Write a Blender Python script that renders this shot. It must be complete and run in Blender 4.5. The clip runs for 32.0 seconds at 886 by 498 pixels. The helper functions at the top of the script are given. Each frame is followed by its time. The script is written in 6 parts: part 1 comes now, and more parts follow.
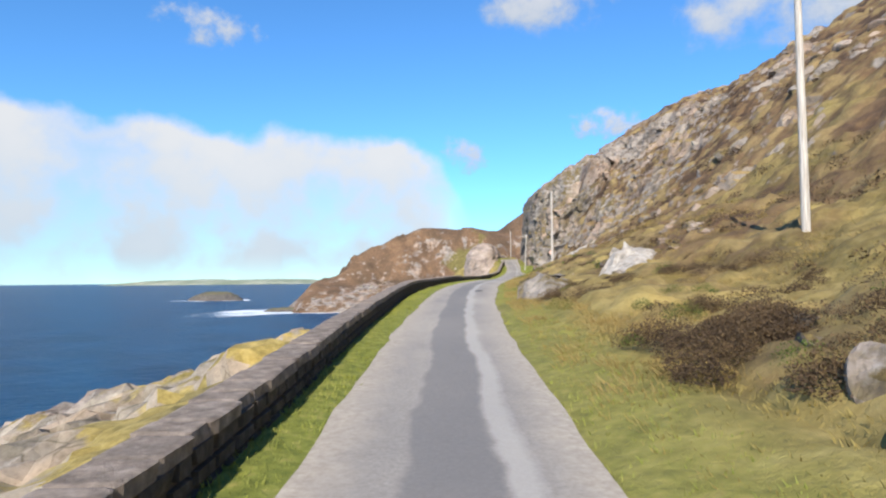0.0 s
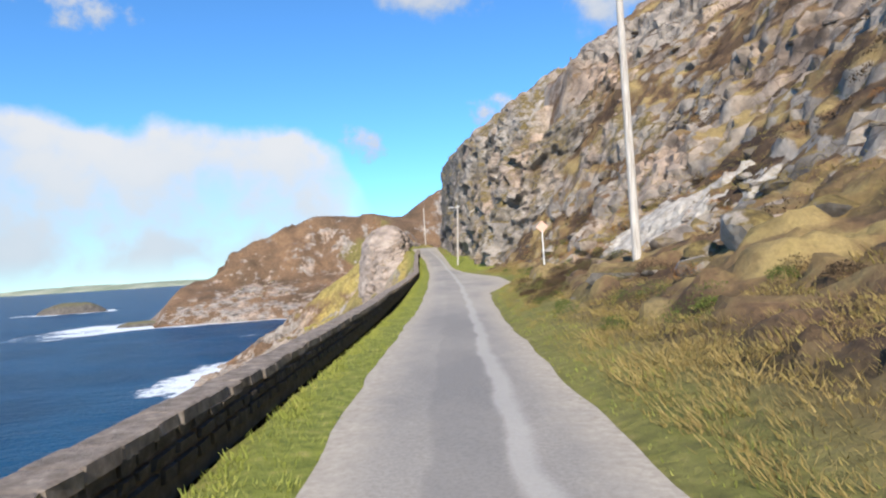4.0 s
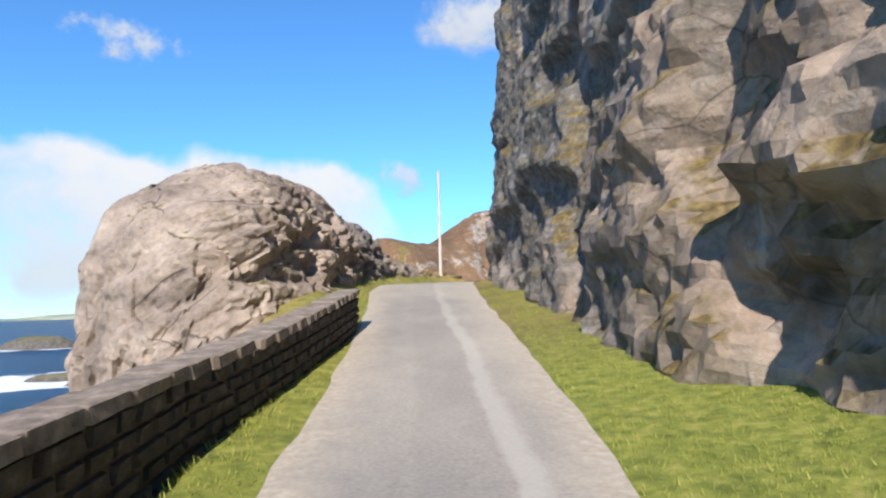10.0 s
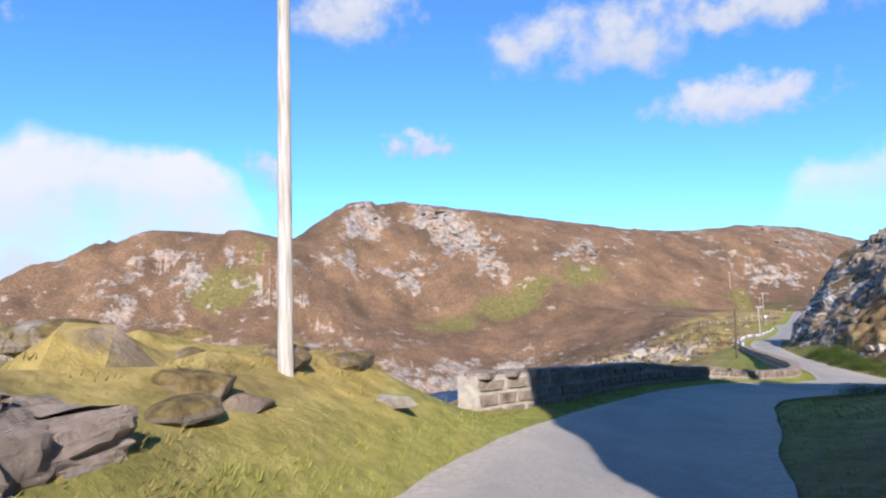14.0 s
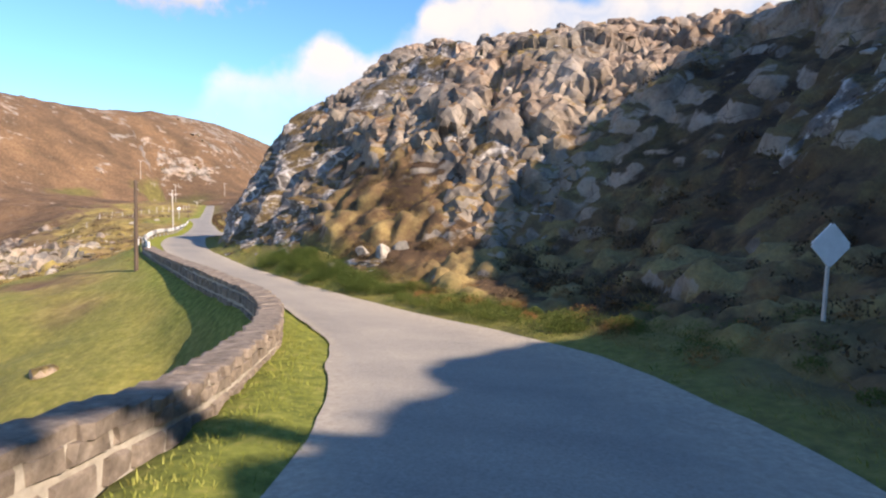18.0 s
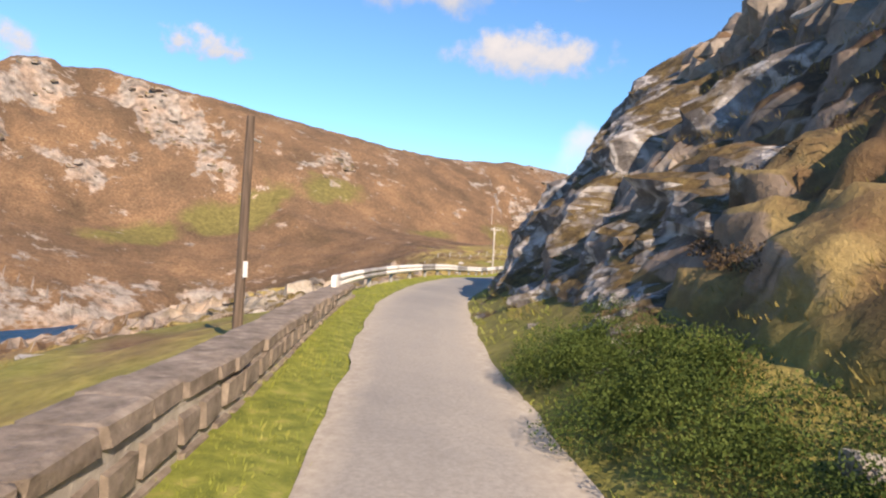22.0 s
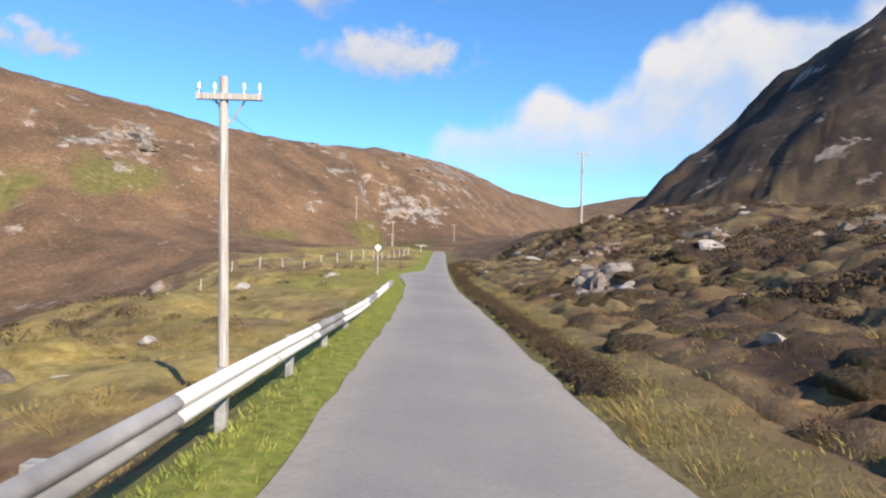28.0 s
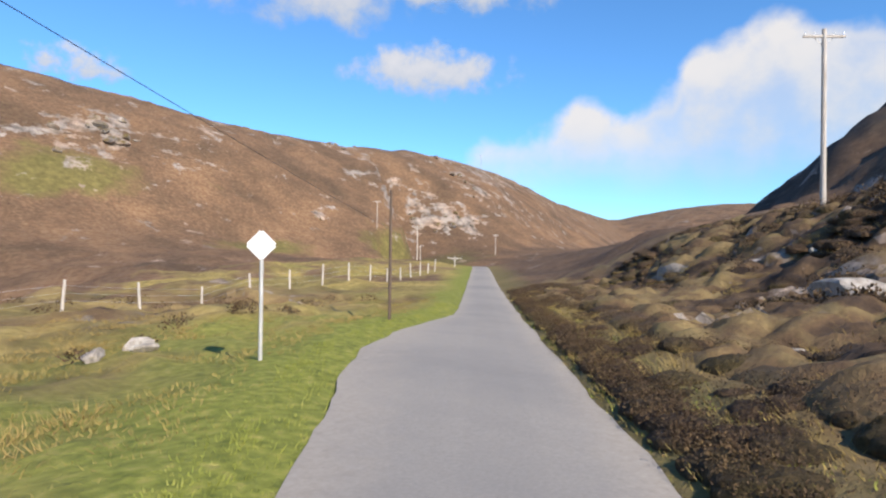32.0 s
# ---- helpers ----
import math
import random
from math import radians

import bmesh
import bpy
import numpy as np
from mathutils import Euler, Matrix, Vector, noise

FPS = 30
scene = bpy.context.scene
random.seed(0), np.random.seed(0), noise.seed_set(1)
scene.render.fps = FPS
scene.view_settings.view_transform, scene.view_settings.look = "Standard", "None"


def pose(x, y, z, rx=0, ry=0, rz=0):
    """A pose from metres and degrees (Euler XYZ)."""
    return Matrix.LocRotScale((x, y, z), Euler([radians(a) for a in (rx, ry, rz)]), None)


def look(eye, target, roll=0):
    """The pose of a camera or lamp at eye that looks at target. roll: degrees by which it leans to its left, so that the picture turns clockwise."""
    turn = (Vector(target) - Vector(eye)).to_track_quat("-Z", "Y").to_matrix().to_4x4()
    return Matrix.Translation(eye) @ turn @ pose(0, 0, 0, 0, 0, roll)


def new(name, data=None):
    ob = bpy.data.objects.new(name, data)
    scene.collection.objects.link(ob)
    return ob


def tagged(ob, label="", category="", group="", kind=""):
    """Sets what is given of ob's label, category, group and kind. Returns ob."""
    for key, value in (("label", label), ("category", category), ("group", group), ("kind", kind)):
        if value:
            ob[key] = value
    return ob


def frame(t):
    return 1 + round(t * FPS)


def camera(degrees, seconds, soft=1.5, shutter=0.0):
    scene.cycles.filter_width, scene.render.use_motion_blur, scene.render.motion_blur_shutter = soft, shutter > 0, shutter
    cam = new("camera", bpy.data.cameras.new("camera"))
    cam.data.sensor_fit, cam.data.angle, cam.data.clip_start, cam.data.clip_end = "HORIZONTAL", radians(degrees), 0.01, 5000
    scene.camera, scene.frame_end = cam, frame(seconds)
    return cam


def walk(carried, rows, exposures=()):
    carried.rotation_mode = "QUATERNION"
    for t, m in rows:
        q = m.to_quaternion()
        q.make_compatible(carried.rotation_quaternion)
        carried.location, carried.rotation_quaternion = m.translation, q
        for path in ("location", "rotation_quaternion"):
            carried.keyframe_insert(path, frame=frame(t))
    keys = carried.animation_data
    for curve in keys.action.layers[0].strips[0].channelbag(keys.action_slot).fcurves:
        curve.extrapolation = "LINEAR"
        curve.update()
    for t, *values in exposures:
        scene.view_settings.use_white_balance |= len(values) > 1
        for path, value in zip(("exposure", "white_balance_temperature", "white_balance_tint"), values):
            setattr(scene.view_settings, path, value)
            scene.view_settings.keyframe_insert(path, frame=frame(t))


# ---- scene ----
cam = camera(70.5, 32.0, soft=2.2)
PATH = [
    (0, (0.0, 0.0, 0.0), (0.21, 9.987, 0.473), -0.55),
    (0.5, (0.234, 6.427, 0.252), (0.466, 16.411, 0.78), 0.38),
    (1, (0.425, 12.816, 0.487), (0.715, 22.803, 0.912), 0.39),
    (1.5, (0.7, 18.978, 0.704), (1.128, 28.945, 1.398), -0.18),
    (2, (0.843, 25.14, 0.935), (1.6, 35.087, 1.624), -1.24),
    (2.5, (1.355, 31.055, 1.148), (2.448, 40.975, 1.773), -2.56),
    (3, (2.155, 37.182, 1.332), (3.521, 47.076, 1.838), -3.22),
    (3.5, (3.162, 43.505, 1.461), (4.737, 53.374, 1.83), -3.48),
    (4, (4.32, 50.002, 1.536), (6.041, 59.85, 1.792), -3.52),
    (4.5, (5.574, 56.655, 1.598), (7.387, 66.487, 1.821), -3.43),
    (5, (6.857, 63.448, 1.751), (8.725, 73.266, 2.114), -3.19),
    (5.5, (8.179, 70.273, 1.757), (10.063, 80.089, 2.08), -2.08),
    (6, (9.478, 77.085, 1.613), (11.315, 86.905, 2.06), -0.80),
    (6.5, (10.648, 83.502, 1.818), (12.364, 93.342, 2.305), 0.73),
    (7, (11.773, 89.981, 2.09), (13.364, 99.842, 2.558), 1.36),
    (7.5, (12.811, 96.822, 2.271), (14.264, 106.708, 2.663), 0.63),
    (8, (13.8, 103.156, 2.37), (15.131, 113.054, 2.868), 0.58),
    (8.5, (14.79, 110.152, 2.644), (16.037, 120.06, 3.168), -1.15),
    (9, (15.676, 116.895, 2.95), (16.895, 126.799, 3.595), -1.40),
    (9.5, (16.628, 124.073, 3.345), (17.835, 133.976, 4.033), -1.27),
    (10, (17.529, 130.475, 3.699), (18.715, 140.365, 4.576), -1.52),
    (10.5, (18.38, 136.152, 3.98), (19.464, 146.012, 5.242), -1.78),
    (11, (18.965, 142.096, 4.752), (19.783, 151.959, 6.181), -1.42),
    (11.5, (19.295, 147.523, 5.318), (19.699, 157.407, 6.782), -0.89),
    (12, (19.368, 151.906, 5.792), (19.535, 161.832, 6.995), -0.48),
    (12.5, (19.553, 156.165, 6.17), (19.879, 166.111, 7.155), 0.05),
    (13, (19.91, 159.321, 6.395), (20.829, 169.239, 7.282), -0.13),
    (13.5, (20.791, 162.484, 6.618), (22.813, 172.244, 7.433), -0.59),
    (14, (21.823, 164.751, 6.771), (25.031, 174.191, 7.541), -1.47),
    (14.5, (23.407, 167.478, 6.697), (27.889, 176.393, 7.357), -2.23),
    (15, (25.281, 170.826, 6.292), (30.762, 179.171, 6.848), -2.44),
    (15.5, (27.426, 174.21, 6.029), (33.989, 181.741, 6.498), -2.57),
    (16, (30.3, 176.7, 5.97), (37.8, 183.3, 6.09), -2.31),
    (16.5, (33.1, 178.65, 5.83), (41.4, 184.25, 5.53), -1.75),
    (17, (35.65, 180.6, 5.59), (44.46, 185.28, 4.90), -0.91),
    (17.5, (37.792, 182.443, 5.305), (46.929, 186.404, 4.387), 0.24),
    (18, (39.875, 183.272, 5.062), (49.171, 186.853, 4.189), 1.74),
    (18.5, (42.059, 184.114, 4.801), (51.394, 187.599, 3.962), 2.61),
    (19, (44.18, 184.938, 4.576), (53.475, 188.537, 3.773), 3.25),
    (19.5, (46.608, 186.125, 4.305), (55.658, 190.317, 3.579), 3.36),
    (20, (48.703, 187.409, 4.071), (57.314, 192.456, 3.449), 3.41),
    (20.5, (50.874, 189.188, 3.874), (58.799, 195.265, 3.367), 4.35),
    (21, (52.801, 191.059, 3.693), (60.038, 197.943, 3.202), 4.67),
    (21.5, (54.671, 193.293, 3.463), (61.224, 200.836, 3.064), 4.08),
    (22, (56.082, 194.436, 3.514), (62.225, 202.322, 3.228), 3.87),
    (22.5, (58.174, 197.627, 3.325), (64.189, 205.615, 3.193), 2.92),
    (23, (60.674, 201.336, 3.536), (66.678, 209.333, 3.506), 1.09),
    (23.5, (63.506, 204.945, 3.533), (69.624, 212.855, 3.516), -1.06),
    (24, (66.554, 208.407, 3.395), (72.959, 216.087, 3.389), -2.50),
    (24.5, (69.764, 211.81, 3.277), (76.647, 219.064, 3.248), -2.86),
    (25, (73.194, 214.931, 3.18), (80.477, 221.785, 3.178), -2.05),
    (25.5, (76.978, 218.224, 2.989), (84.532, 224.774, 2.816), -1.52),
    (26, (80.65, 221.303, 2.735), (88.36, 227.666, 2.466), -1.04),
    (26.5, (84.241, 224.281, 2.462), (91.989, 230.597, 2.178), -0.56),
    (27, (87.743, 227.189, 2.202), (95.46, 233.545, 1.965), -0.06),
    (27.5, (91.142, 230.065, 1.981), (98.794, 236.5, 1.808), 0.51),
    (28, (94.411, 232.961, 1.875), (101.996, 239.476, 1.719), 1.18),
    (28.5, (97.898, 236.084, 1.698), (105.402, 242.694, 1.69), 1.38),
    (29, (101.492, 239.181, 1.506), (108.957, 245.835, 1.457), 0.37),
    (29.5, (105.149, 242.371, 1.378), (112.584, 249.059, 1.367), 0.34),
    (30, (108.508, 245.397, 1.264), (115.922, 252.108, 1.271), 0.38),
    (30.5, (111.861, 248.41, 1.206), (119.244, 255.154, 1.26), 0.17),
    (31, (114.893, 251.257, 1.094), (122.243, 258.039, 1.122), 0.15),
    (31.5, (117.857, 254.042, 1.029), (125.142, 260.893, 1.065), 0.74),
    (32, (120.617, 256.758, 1.038), (127.814, 263.7, 1.131), 0.75),
]
EXPOSURES = [(0, 0.52, 6500, 10), (8, 0.57, 6500, 10), (11, 0.72, 6500, 11), (13, 0.78, 6400, 13), (15.5, 0.42, 6150, 19), (17.5, 0.75, 7300, 18), (20.5, 0.95, 8100, 20), (22.5, 0.62, 7700, 17), (24, 0.45, 6800, 14), (25.5, 0.42, 6500, 15), (28, 0.55, 6800, 13), (32, 0.55, 6800, 13)]
walk(cam, [(t, look(eye, target, roll)) for t, eye, target, roll in PATH], EXPOSURES)

# ==== light ====
SUN_AZ, SUN_EL = 193.5, 33.0
world = bpy.data.worlds.new("sky")
scene.world = world
world.use_nodes = True
wn = world.node_tree.nodes
sky = wn.new("ShaderNodeTexSky")
sky.sky_type, sky.sun_disc = "NISHITA", False
sky.sun_elevation, sky.sun_rotation = radians(SUN_EL), radians(SUN_AZ)
sky.air_density, sky.dust_density, sky.ozone_density = 1.0, 0.0, 5.0
wn["Background"].inputs["Strength"].default_value = 0.125
tint = wn.new("ShaderNodeMix")
tint.data_type, tint.blend_type = "RGBA", "MULTIPLY"
tint.inputs[0].default_value, tint.inputs[7].default_value = 1.0, (0.565, 0.94, 1.175, 1)
world.node_tree.links.new(sky.outputs[0], tint.inputs[6])
world.node_tree.links.new(tint.outputs[2], wn["Background"].inputs["Color"])
sun = new("sun", bpy.data.lights.new("sun", "SUN"))
sun.data.energy, sun.data.angle, sun.data.color = 5.0, radians(0.5), (1.0, 0.93, 0.82)
to_sun = Vector((math.sin(radians(SUN_AZ)) * math.cos(radians(SUN_EL)), math.cos(radians(SUN_AZ)) * math.cos(radians(SUN_EL)), math.sin(radians(SUN_EL))))
sun.matrix_world = Matrix.Translation((0, 0, 200)) @ to_sun.to_track_quat("Z", "Y").to_matrix().to_4x4()

# ==== noise in numpy ====
def hash3(ix, iy, iz, k=0):
    h = (ix.astype(np.int64) * 374761393 + iy.astype(np.int64) * 668265263 + iz.astype(np.int64) * 2147483647 + k * 1274126177) & 0xFFFFFFFF
    h = ((h ^ (h >> 13)) * 1274126177) & 0xFFFFFFFF
    h = ((h ^ (h >> 16)) * 2246822519) & 0xFFFFFFFF
    return ((h ^ (h >> 15)) & 0xFFFFFF) / 16777216.0


def vnoise(x, y, z=0.0, k=0):
    """Smooth value noise, -1 to 1."""
    x, y, z = np.broadcast_arrays(np.asarray(x, float), np.asarray(y, float), np.asarray(z, float))
    ix, iy, iz = np.floor(x), np.floor(y), np.floor(z)
    fx, fy, fz = x - ix, y - iy, z - iz
    u, v, w = (f * f * (3 - 2 * f) for f in (fx, fy, fz))
    out = 0.0
    for a in (0, 1):
        for b in (0, 1):
            for c in (0, 1):
                out = out + hash3(ix + a, iy + b, iz + c, k) * (u if a else 1 - u) * (v if b else 1 - v) * (w if c else 1 - w)
    return out * 2 - 1


def fbm(x, y, z=0.0, octaves=4, k=0):
    out, amp = 0.0, 0.38
    for o in range(octaves):
        out = out + amp * vnoise(np.asarray(x) * 2.03 ** o, np.asarray(y) * 2.03 ** o, np.asarray(z) * 2.03 ** o, k + o)
        amp *= 0.5
    return out


def blocks(x, y, z, k=0):
    """Worley cells: (random value of the nearest cell, distance to the edge between cells)."""
    x, y, z = np.broadcast_arrays(np.asarray(x, float), np.asarray(y, float), np.asarray(z, float))
    ix, iy, iz = np.floor(x), np.floor(y), np.floor(z)
    d1, d2, val = np.full(x.shape, 9.0), np.full(x.shape, 9.0), np.zeros(x.shape)
    for a in (-1, 0, 1):
        for b in (-1, 0, 1):
            for c in (-1, 0, 1):
                cx, cy, cz = ix + a, iy + b, iz + c
                px, py, pz = cx + hash3(cx, cy, cz, k), cy + hash3(cx, cy, cz, k + 1), cz + hash3(cx, cy, cz, k + 2)
                d = np.sqrt((px - x) ** 2 + (py - y) ** 2 + (pz - z) ** 2)
                near = d < d1
                d2 = np.where(near, d1, np.minimum(d2, d))
                val = np.where(near, hash3(cx, cy, cz, k + 3), val)
                d1 = np.where(near, d, d1)
    return val, d2 - d1


def eased(p, times=1, wrap=False):
    """A grid of pushes, blurred a little."""
    for _ in range(times):
        q = np.pad(p, ((1, 1), (0, 0)), "edge")
        p = 0.25 * q[:-2] + 0.5 * q[1:-1] + 0.25 * q[2:]
        q = np.pad(p, ((0, 0), (1, 1)), "wrap" if wrap else "edge")
        p = 0.25 * q[:, :-2] + 0.5 * q[:, 1:-1] + 0.25 * q[:, 2:]
    return p


def smooth(a, b, x):
    t = np.clip((np.asarray(x, float) - a) / (b - a), 0, 1)
    return t * t * (3 - 2 * t)


# ==== the road's line ====
SEA = -17.0
KNOTS = [(-0.9, -60, -4.0), (-0.5, -25, -2.8), (0.1, 0, -1.85), (0.76, 18.97, -1.14), (2.32, 37.23, -0.54), (5.68, 56.68, -0.22), (9.53, 76.94, -0.12), (12.89, 96.64, 0.39),
         (15.8, 117.03, 1.13), (18.39, 136.23, 2.29), (19.51, 151.86, 3.91), (20.94, 162.16, 4.74), (25.45, 170.78, 4.49), (32.69, 179.11, 3.96),
         (39.95, 183.18, 3.21), (46.54, 186.07, 2.47), (52.85, 191.11, 1.83), (58.39, 197.74, 1.61), (66.68, 208.32, 1.55), (77.01, 218.08, 1.12),
         (87.77, 227.1, 0.36), (98.0, 236.0, -0.16), (108.57, 245.32, -0.57), (120.69, 256.3, -0.81), (150, 281.6, -1.2), (196, 321.5, -0.8), (215, 340, -2.2), (226, 362, -5)]


def spline(knots, step=0.5):
    k = np.array(knots, float)
    out = []
    for i in range(len(k) - 1):
        p0, p1, p2, p3 = k[max(i - 1, 0)], k[i], k[i + 1], k[min(i + 2, len(k) - 1)]
        m1 = (p2 - p0) * (np.linalg.norm(p2 - p1) / max(np.linalg.norm(p2 - p0), 1e-6))
        m2 = (p3 - p1) * (np.linalg.norm(p2 - p1) / max(np.linalg.norm(p3 - p1), 1e-6))
        n = max(2, int(np.linalg.norm(p2 - p1) / step * 4))
        f = np.arange(n)[:, None] / n
        out.append((2 * f**3 - 3 * f**2 + 1) * p1 + (f**3 - 2 * f**2 + f) * m1 + (-2 * f**3 + 3 * f**2) * p2 + (f**3 - f**2) * m2)
    out = np.concatenate(out + [k[-1:]])
    run = np.r_[0, np.cumsum(np.linalg.norm(np.diff(out[:, :2], axis=0), axis=1))]
    at = np.arange(0, run[-1], step)
    return np.stack([np.interp(at, run, out[:, j]) for j in range(3)], 1)


ROAD = spline(KNOTS)
START = float(np.argmin(np.hypot(ROAD[:, 0], ROAD[:, 1]))) * 0.5
RS = np.arange(len(ROAD)) * 0.5 - START            # run along the road, 0 where the walk begins
TAN = np.gradient(ROAD[:, :2], axis=0)
TAN /= np.linalg.norm(TAN, axis=1)[:, None]


def on_road(s, d=0.0, up=0.0):
    """World places at run s, d metres to the right of the middle, up above the road."""
    s, d, up = np.broadcast_arrays(np.asarray(s, float), np.asarray(d, float), np.asarray(up, float))
    x, y, z = (np.interp(s, RS, ROAD[:, j]) for j in range(3))
    tx, ty = np.interp(s, RS, TAN[:, 0]), np.interp(s, RS, TAN[:, 1])
    n = np.hypot(tx, ty)
    return np.stack([x + d * ty / n, y - d * tx / n, z + up], -1)


def road_place(x, y):
    """Run and offset from the road of points."""
    x, y = np.ravel(x), np.ravel(y)
    best = np.empty(len(x), int)
    few = np.arange(0, len(ROAD), 8)
    for a in range(0, len(x), 40000):
        dd = (x[a:a + 40000, None] - ROAD[few, 0]) ** 2 + (y[a:a + 40000, None] - ROAD[few, 1]) ** 2
        best[a:a + 40000] = few[np.argmin(dd, 1)]
    for step in (4, 2, 1):
        for sgn in (-1, 1):
            j = np.clip(best + sgn * step, 0, len(ROAD) - 1)
            nearer = (x - ROAD[j, 0]) ** 2 + (y - ROAD[j, 1]) ** 2 < (x - ROAD[best, 0]) ** 2 + (y - ROAD[best, 1]) ** 2
            best = np.where(nearer, j, best)
    ox, oy = x - ROAD[best, 0], y - ROAD[best, 1]
    tx, ty = TAN[best, 0], TAN[best, 1]
    along = np.clip(ox * tx + oy * ty, -0.5, 0.5)
    side = ox * ty - oy * tx
    d = np.sign(side) * np.hypot(ox - along * tx, oy - along * ty)
    return RS[best] + along, d


# half widths of the tarmac
HALF_L = lambda s: np.interp(s, (0, 40, 70, 96, 112, 138, 150, 156, 165, 172, 177, 181, 184, 187, 191, 195, 199, 203, 206, 212, 218, 223, 236, 244, 270, 296, 303, 309, 313, 316, 320, 325), (1.4, 1.4, 1.6, 1.65, 1.5, 1.72, 1.75, 2.2, 2.3, 2.3, 1.8, .95, .45, .45, .95, 1.4, 1.25, .95, .52, .52, .75, 1.05, 1.5, 1.6, 1.45, 1.35, 1.5, 2.0, 2.55, 2.75, 2.4, 1.15))
HALF_R = lambda s: np.interp(s, (0, 24, 32, 47, 60, 69, 76, 82, 90, 97, 100, 104, 109, 115, 122, 135, 140, 146, 152, 160, 166, 172, 180, 192, 198, 203, 206, 210, 213, 217, 222, 230, 246, 252, 257, 263, 269, 274, 290, 301, 325), (1.15, 1.4, 1.7, 1.7, 1.35, 1.3, 1.45, 1.75, 3.7, 3.65, 3.1, 2.35, 1.65, 1.3, 1.15, 1.2, 1.4, 1.65, 1.85, 2.1, 2.1, 1.9, 2.8, 3.0, 3.7, 3.9, 3.4, 2.4, 2.0, 1.5, 1.15, 1.0, 1.15, 2.9, 3.3, 3.1, 2.3, 1.9, 1.6, 1.33, 1.15))

# ==== heights of the land: at runs along the road, above the road, by distance from its edge ====
DR = (0, 1.5, 3.5, 6.5, 12, 22, 38, 80)
RIGHT = [(-40, 0, .3, .7, 1.3, 3.6, 10, 20, 36), (0, 0, .3, .7, 1.3, 3.6, 11, 22, 38), (22, 0, .3, .8, 1.5, 4.2, 12, 23, 38), (50, 0, .3, 1.1, 2.2, 5.5, 15, 26, 42), (75, 0, .4, 1.2, 2.4, 6.5, 19, 30, 42), (88, 0, .5, 1.1, 3, 10, 22, 32, 42),
         (103, 0, .3, .9, 4.6, 14, 26, 32, 38), (112, 0, .2, .4, 4.5, 19.5, 27, 31, 34)]
RIGHT2 = [(130, 0, .15, .5, 7, 20, 25, 28, 29), (150, 0, .15, .5, 9, 15, 19, 22, 25), (163, 0, .2, .5, 8.5, 13, 14.5, 15, 16), (174, 0, .3, 1.3, 8, 13, 12.8, 15, 19),
          (181.5, 0, .2, .9, 4.9, 11.2, 14.1, 16, 18), (190, 0, .15, .4, 1.6, 6.8, 14.2, 18, 21), (201, 0, .2, .5, 1.7, 8, 20.5, 25, 25), (210, 0, .2, .5, 1.4, 7.6, 12.5, 15, 18), (221, 0, .8, 3.0, 7.0, 10.4, 13, 15.5, 19), (230, 0, 1.0, 3.8, 7.6, 10.6, 14, 17, 20)]
RIGHT3 = [(237, 0, .5, 2.8, 8.2, 13.2, 15.6, 18, 23), (246, 0, .2, .5, 1.8, 6, 11, 15, 24), (262, 0, .2, .6, 1.3, 3.4, 6, 9, 16), (300, 0, .4, .8, 1.2, 2.2, 4, 6, 9),
          (331, 0, .4, .6, 1.3, 4.2, 6.5, 7, 10), (400, 0, .2, .4, .8, 2, 4, 6, 8)]
DL = (0, .7, 1.3, 3, 7, 14, 28, 55)
LEFT = [(-40, 0, .05, -.1, -.8, -2.2, -4, -7.5, -17), (40, 0, .05, -.1, -.9, -2.6, -5, -9, -18), (70, 0, .05, -.3, -3, -7, -11, -14.5, -18.5), (110, 0, .05, -.3, -3.5, -8, -14, -18, -25), (140, 0, .05, -.3, -3.5, -8.5, -14, -20, -26),
        (150, 0, .2, .6, .5, -5, -14, -20, -26), (165, 0, .3, .7, 1.2, -2, -10, -17, -22)]
LEFT2 = [(171, 0, .5, 1.0, 1.6, 1.5, -1, -10, -18), (177, 0, .2, .6, 1.5, 1.7, .4, -9, -18), (179.2, 0, .06, .1, .3, .6, -1.5, -10, -18), (182, 0, .1, 0, -3, -5, -9, -14, -19), (205, 0, .1, .05, -2.6, -3.5, -5, -8, -19),
         (222, 0, .1, .1, -.5, -1.6, -4, -8, -19), (250, 0, .1, -.2, -1.2, -2.4, -4, -7, -12), (270, 0, .1, -.2, -.7, -1.2, -1.8, -3, -2), (300, 0, .1, .1, -.1, -.4, -.9, -1, 2), (400, 0, .1, .2, .3, .5, .8, 1, 5)]
RIDGE = np.array([(-74, 337, -18), (-57, 343, 5), (-28, 350, 22), (1, 391, 36), (45, 405, 30), (68, 419, 46.5), (82, 422, 48.5), (98, 427, 48.5), (140, 431, 45.5), (175, 432, 42), (215, 434, 39.2), (250, 436, 39.2), (300, 446, 43.8), (361, 466, 45.5), (420, 486, 42), (470, 505, 40), (800, 640, 46)], float)


INLET = np.array([(-60, 285, 40), (20, 294, 26), (45, 294, 21), (65, 298, 16), (83, 308, 11), (97, 326, 3)], float)     # last number: half width


def table(rows, cols, s, d):
    k = np.array(rows, float)
    by_d = np.stack([np.interp(d, cols, row) for row in k[:, 1:]], 0)
    pos = np.interp(s, k[:, 0], np.arange(len(k)))
    i = np.clip(pos.astype(int), 0, len(k) - 2)
    f = pos - i
    f = f * f * (3 - 2 * f)
    n = np.arange(len(s))
    return by_d[i, n] * (1 - f) + by_d[i + 1, n] * f


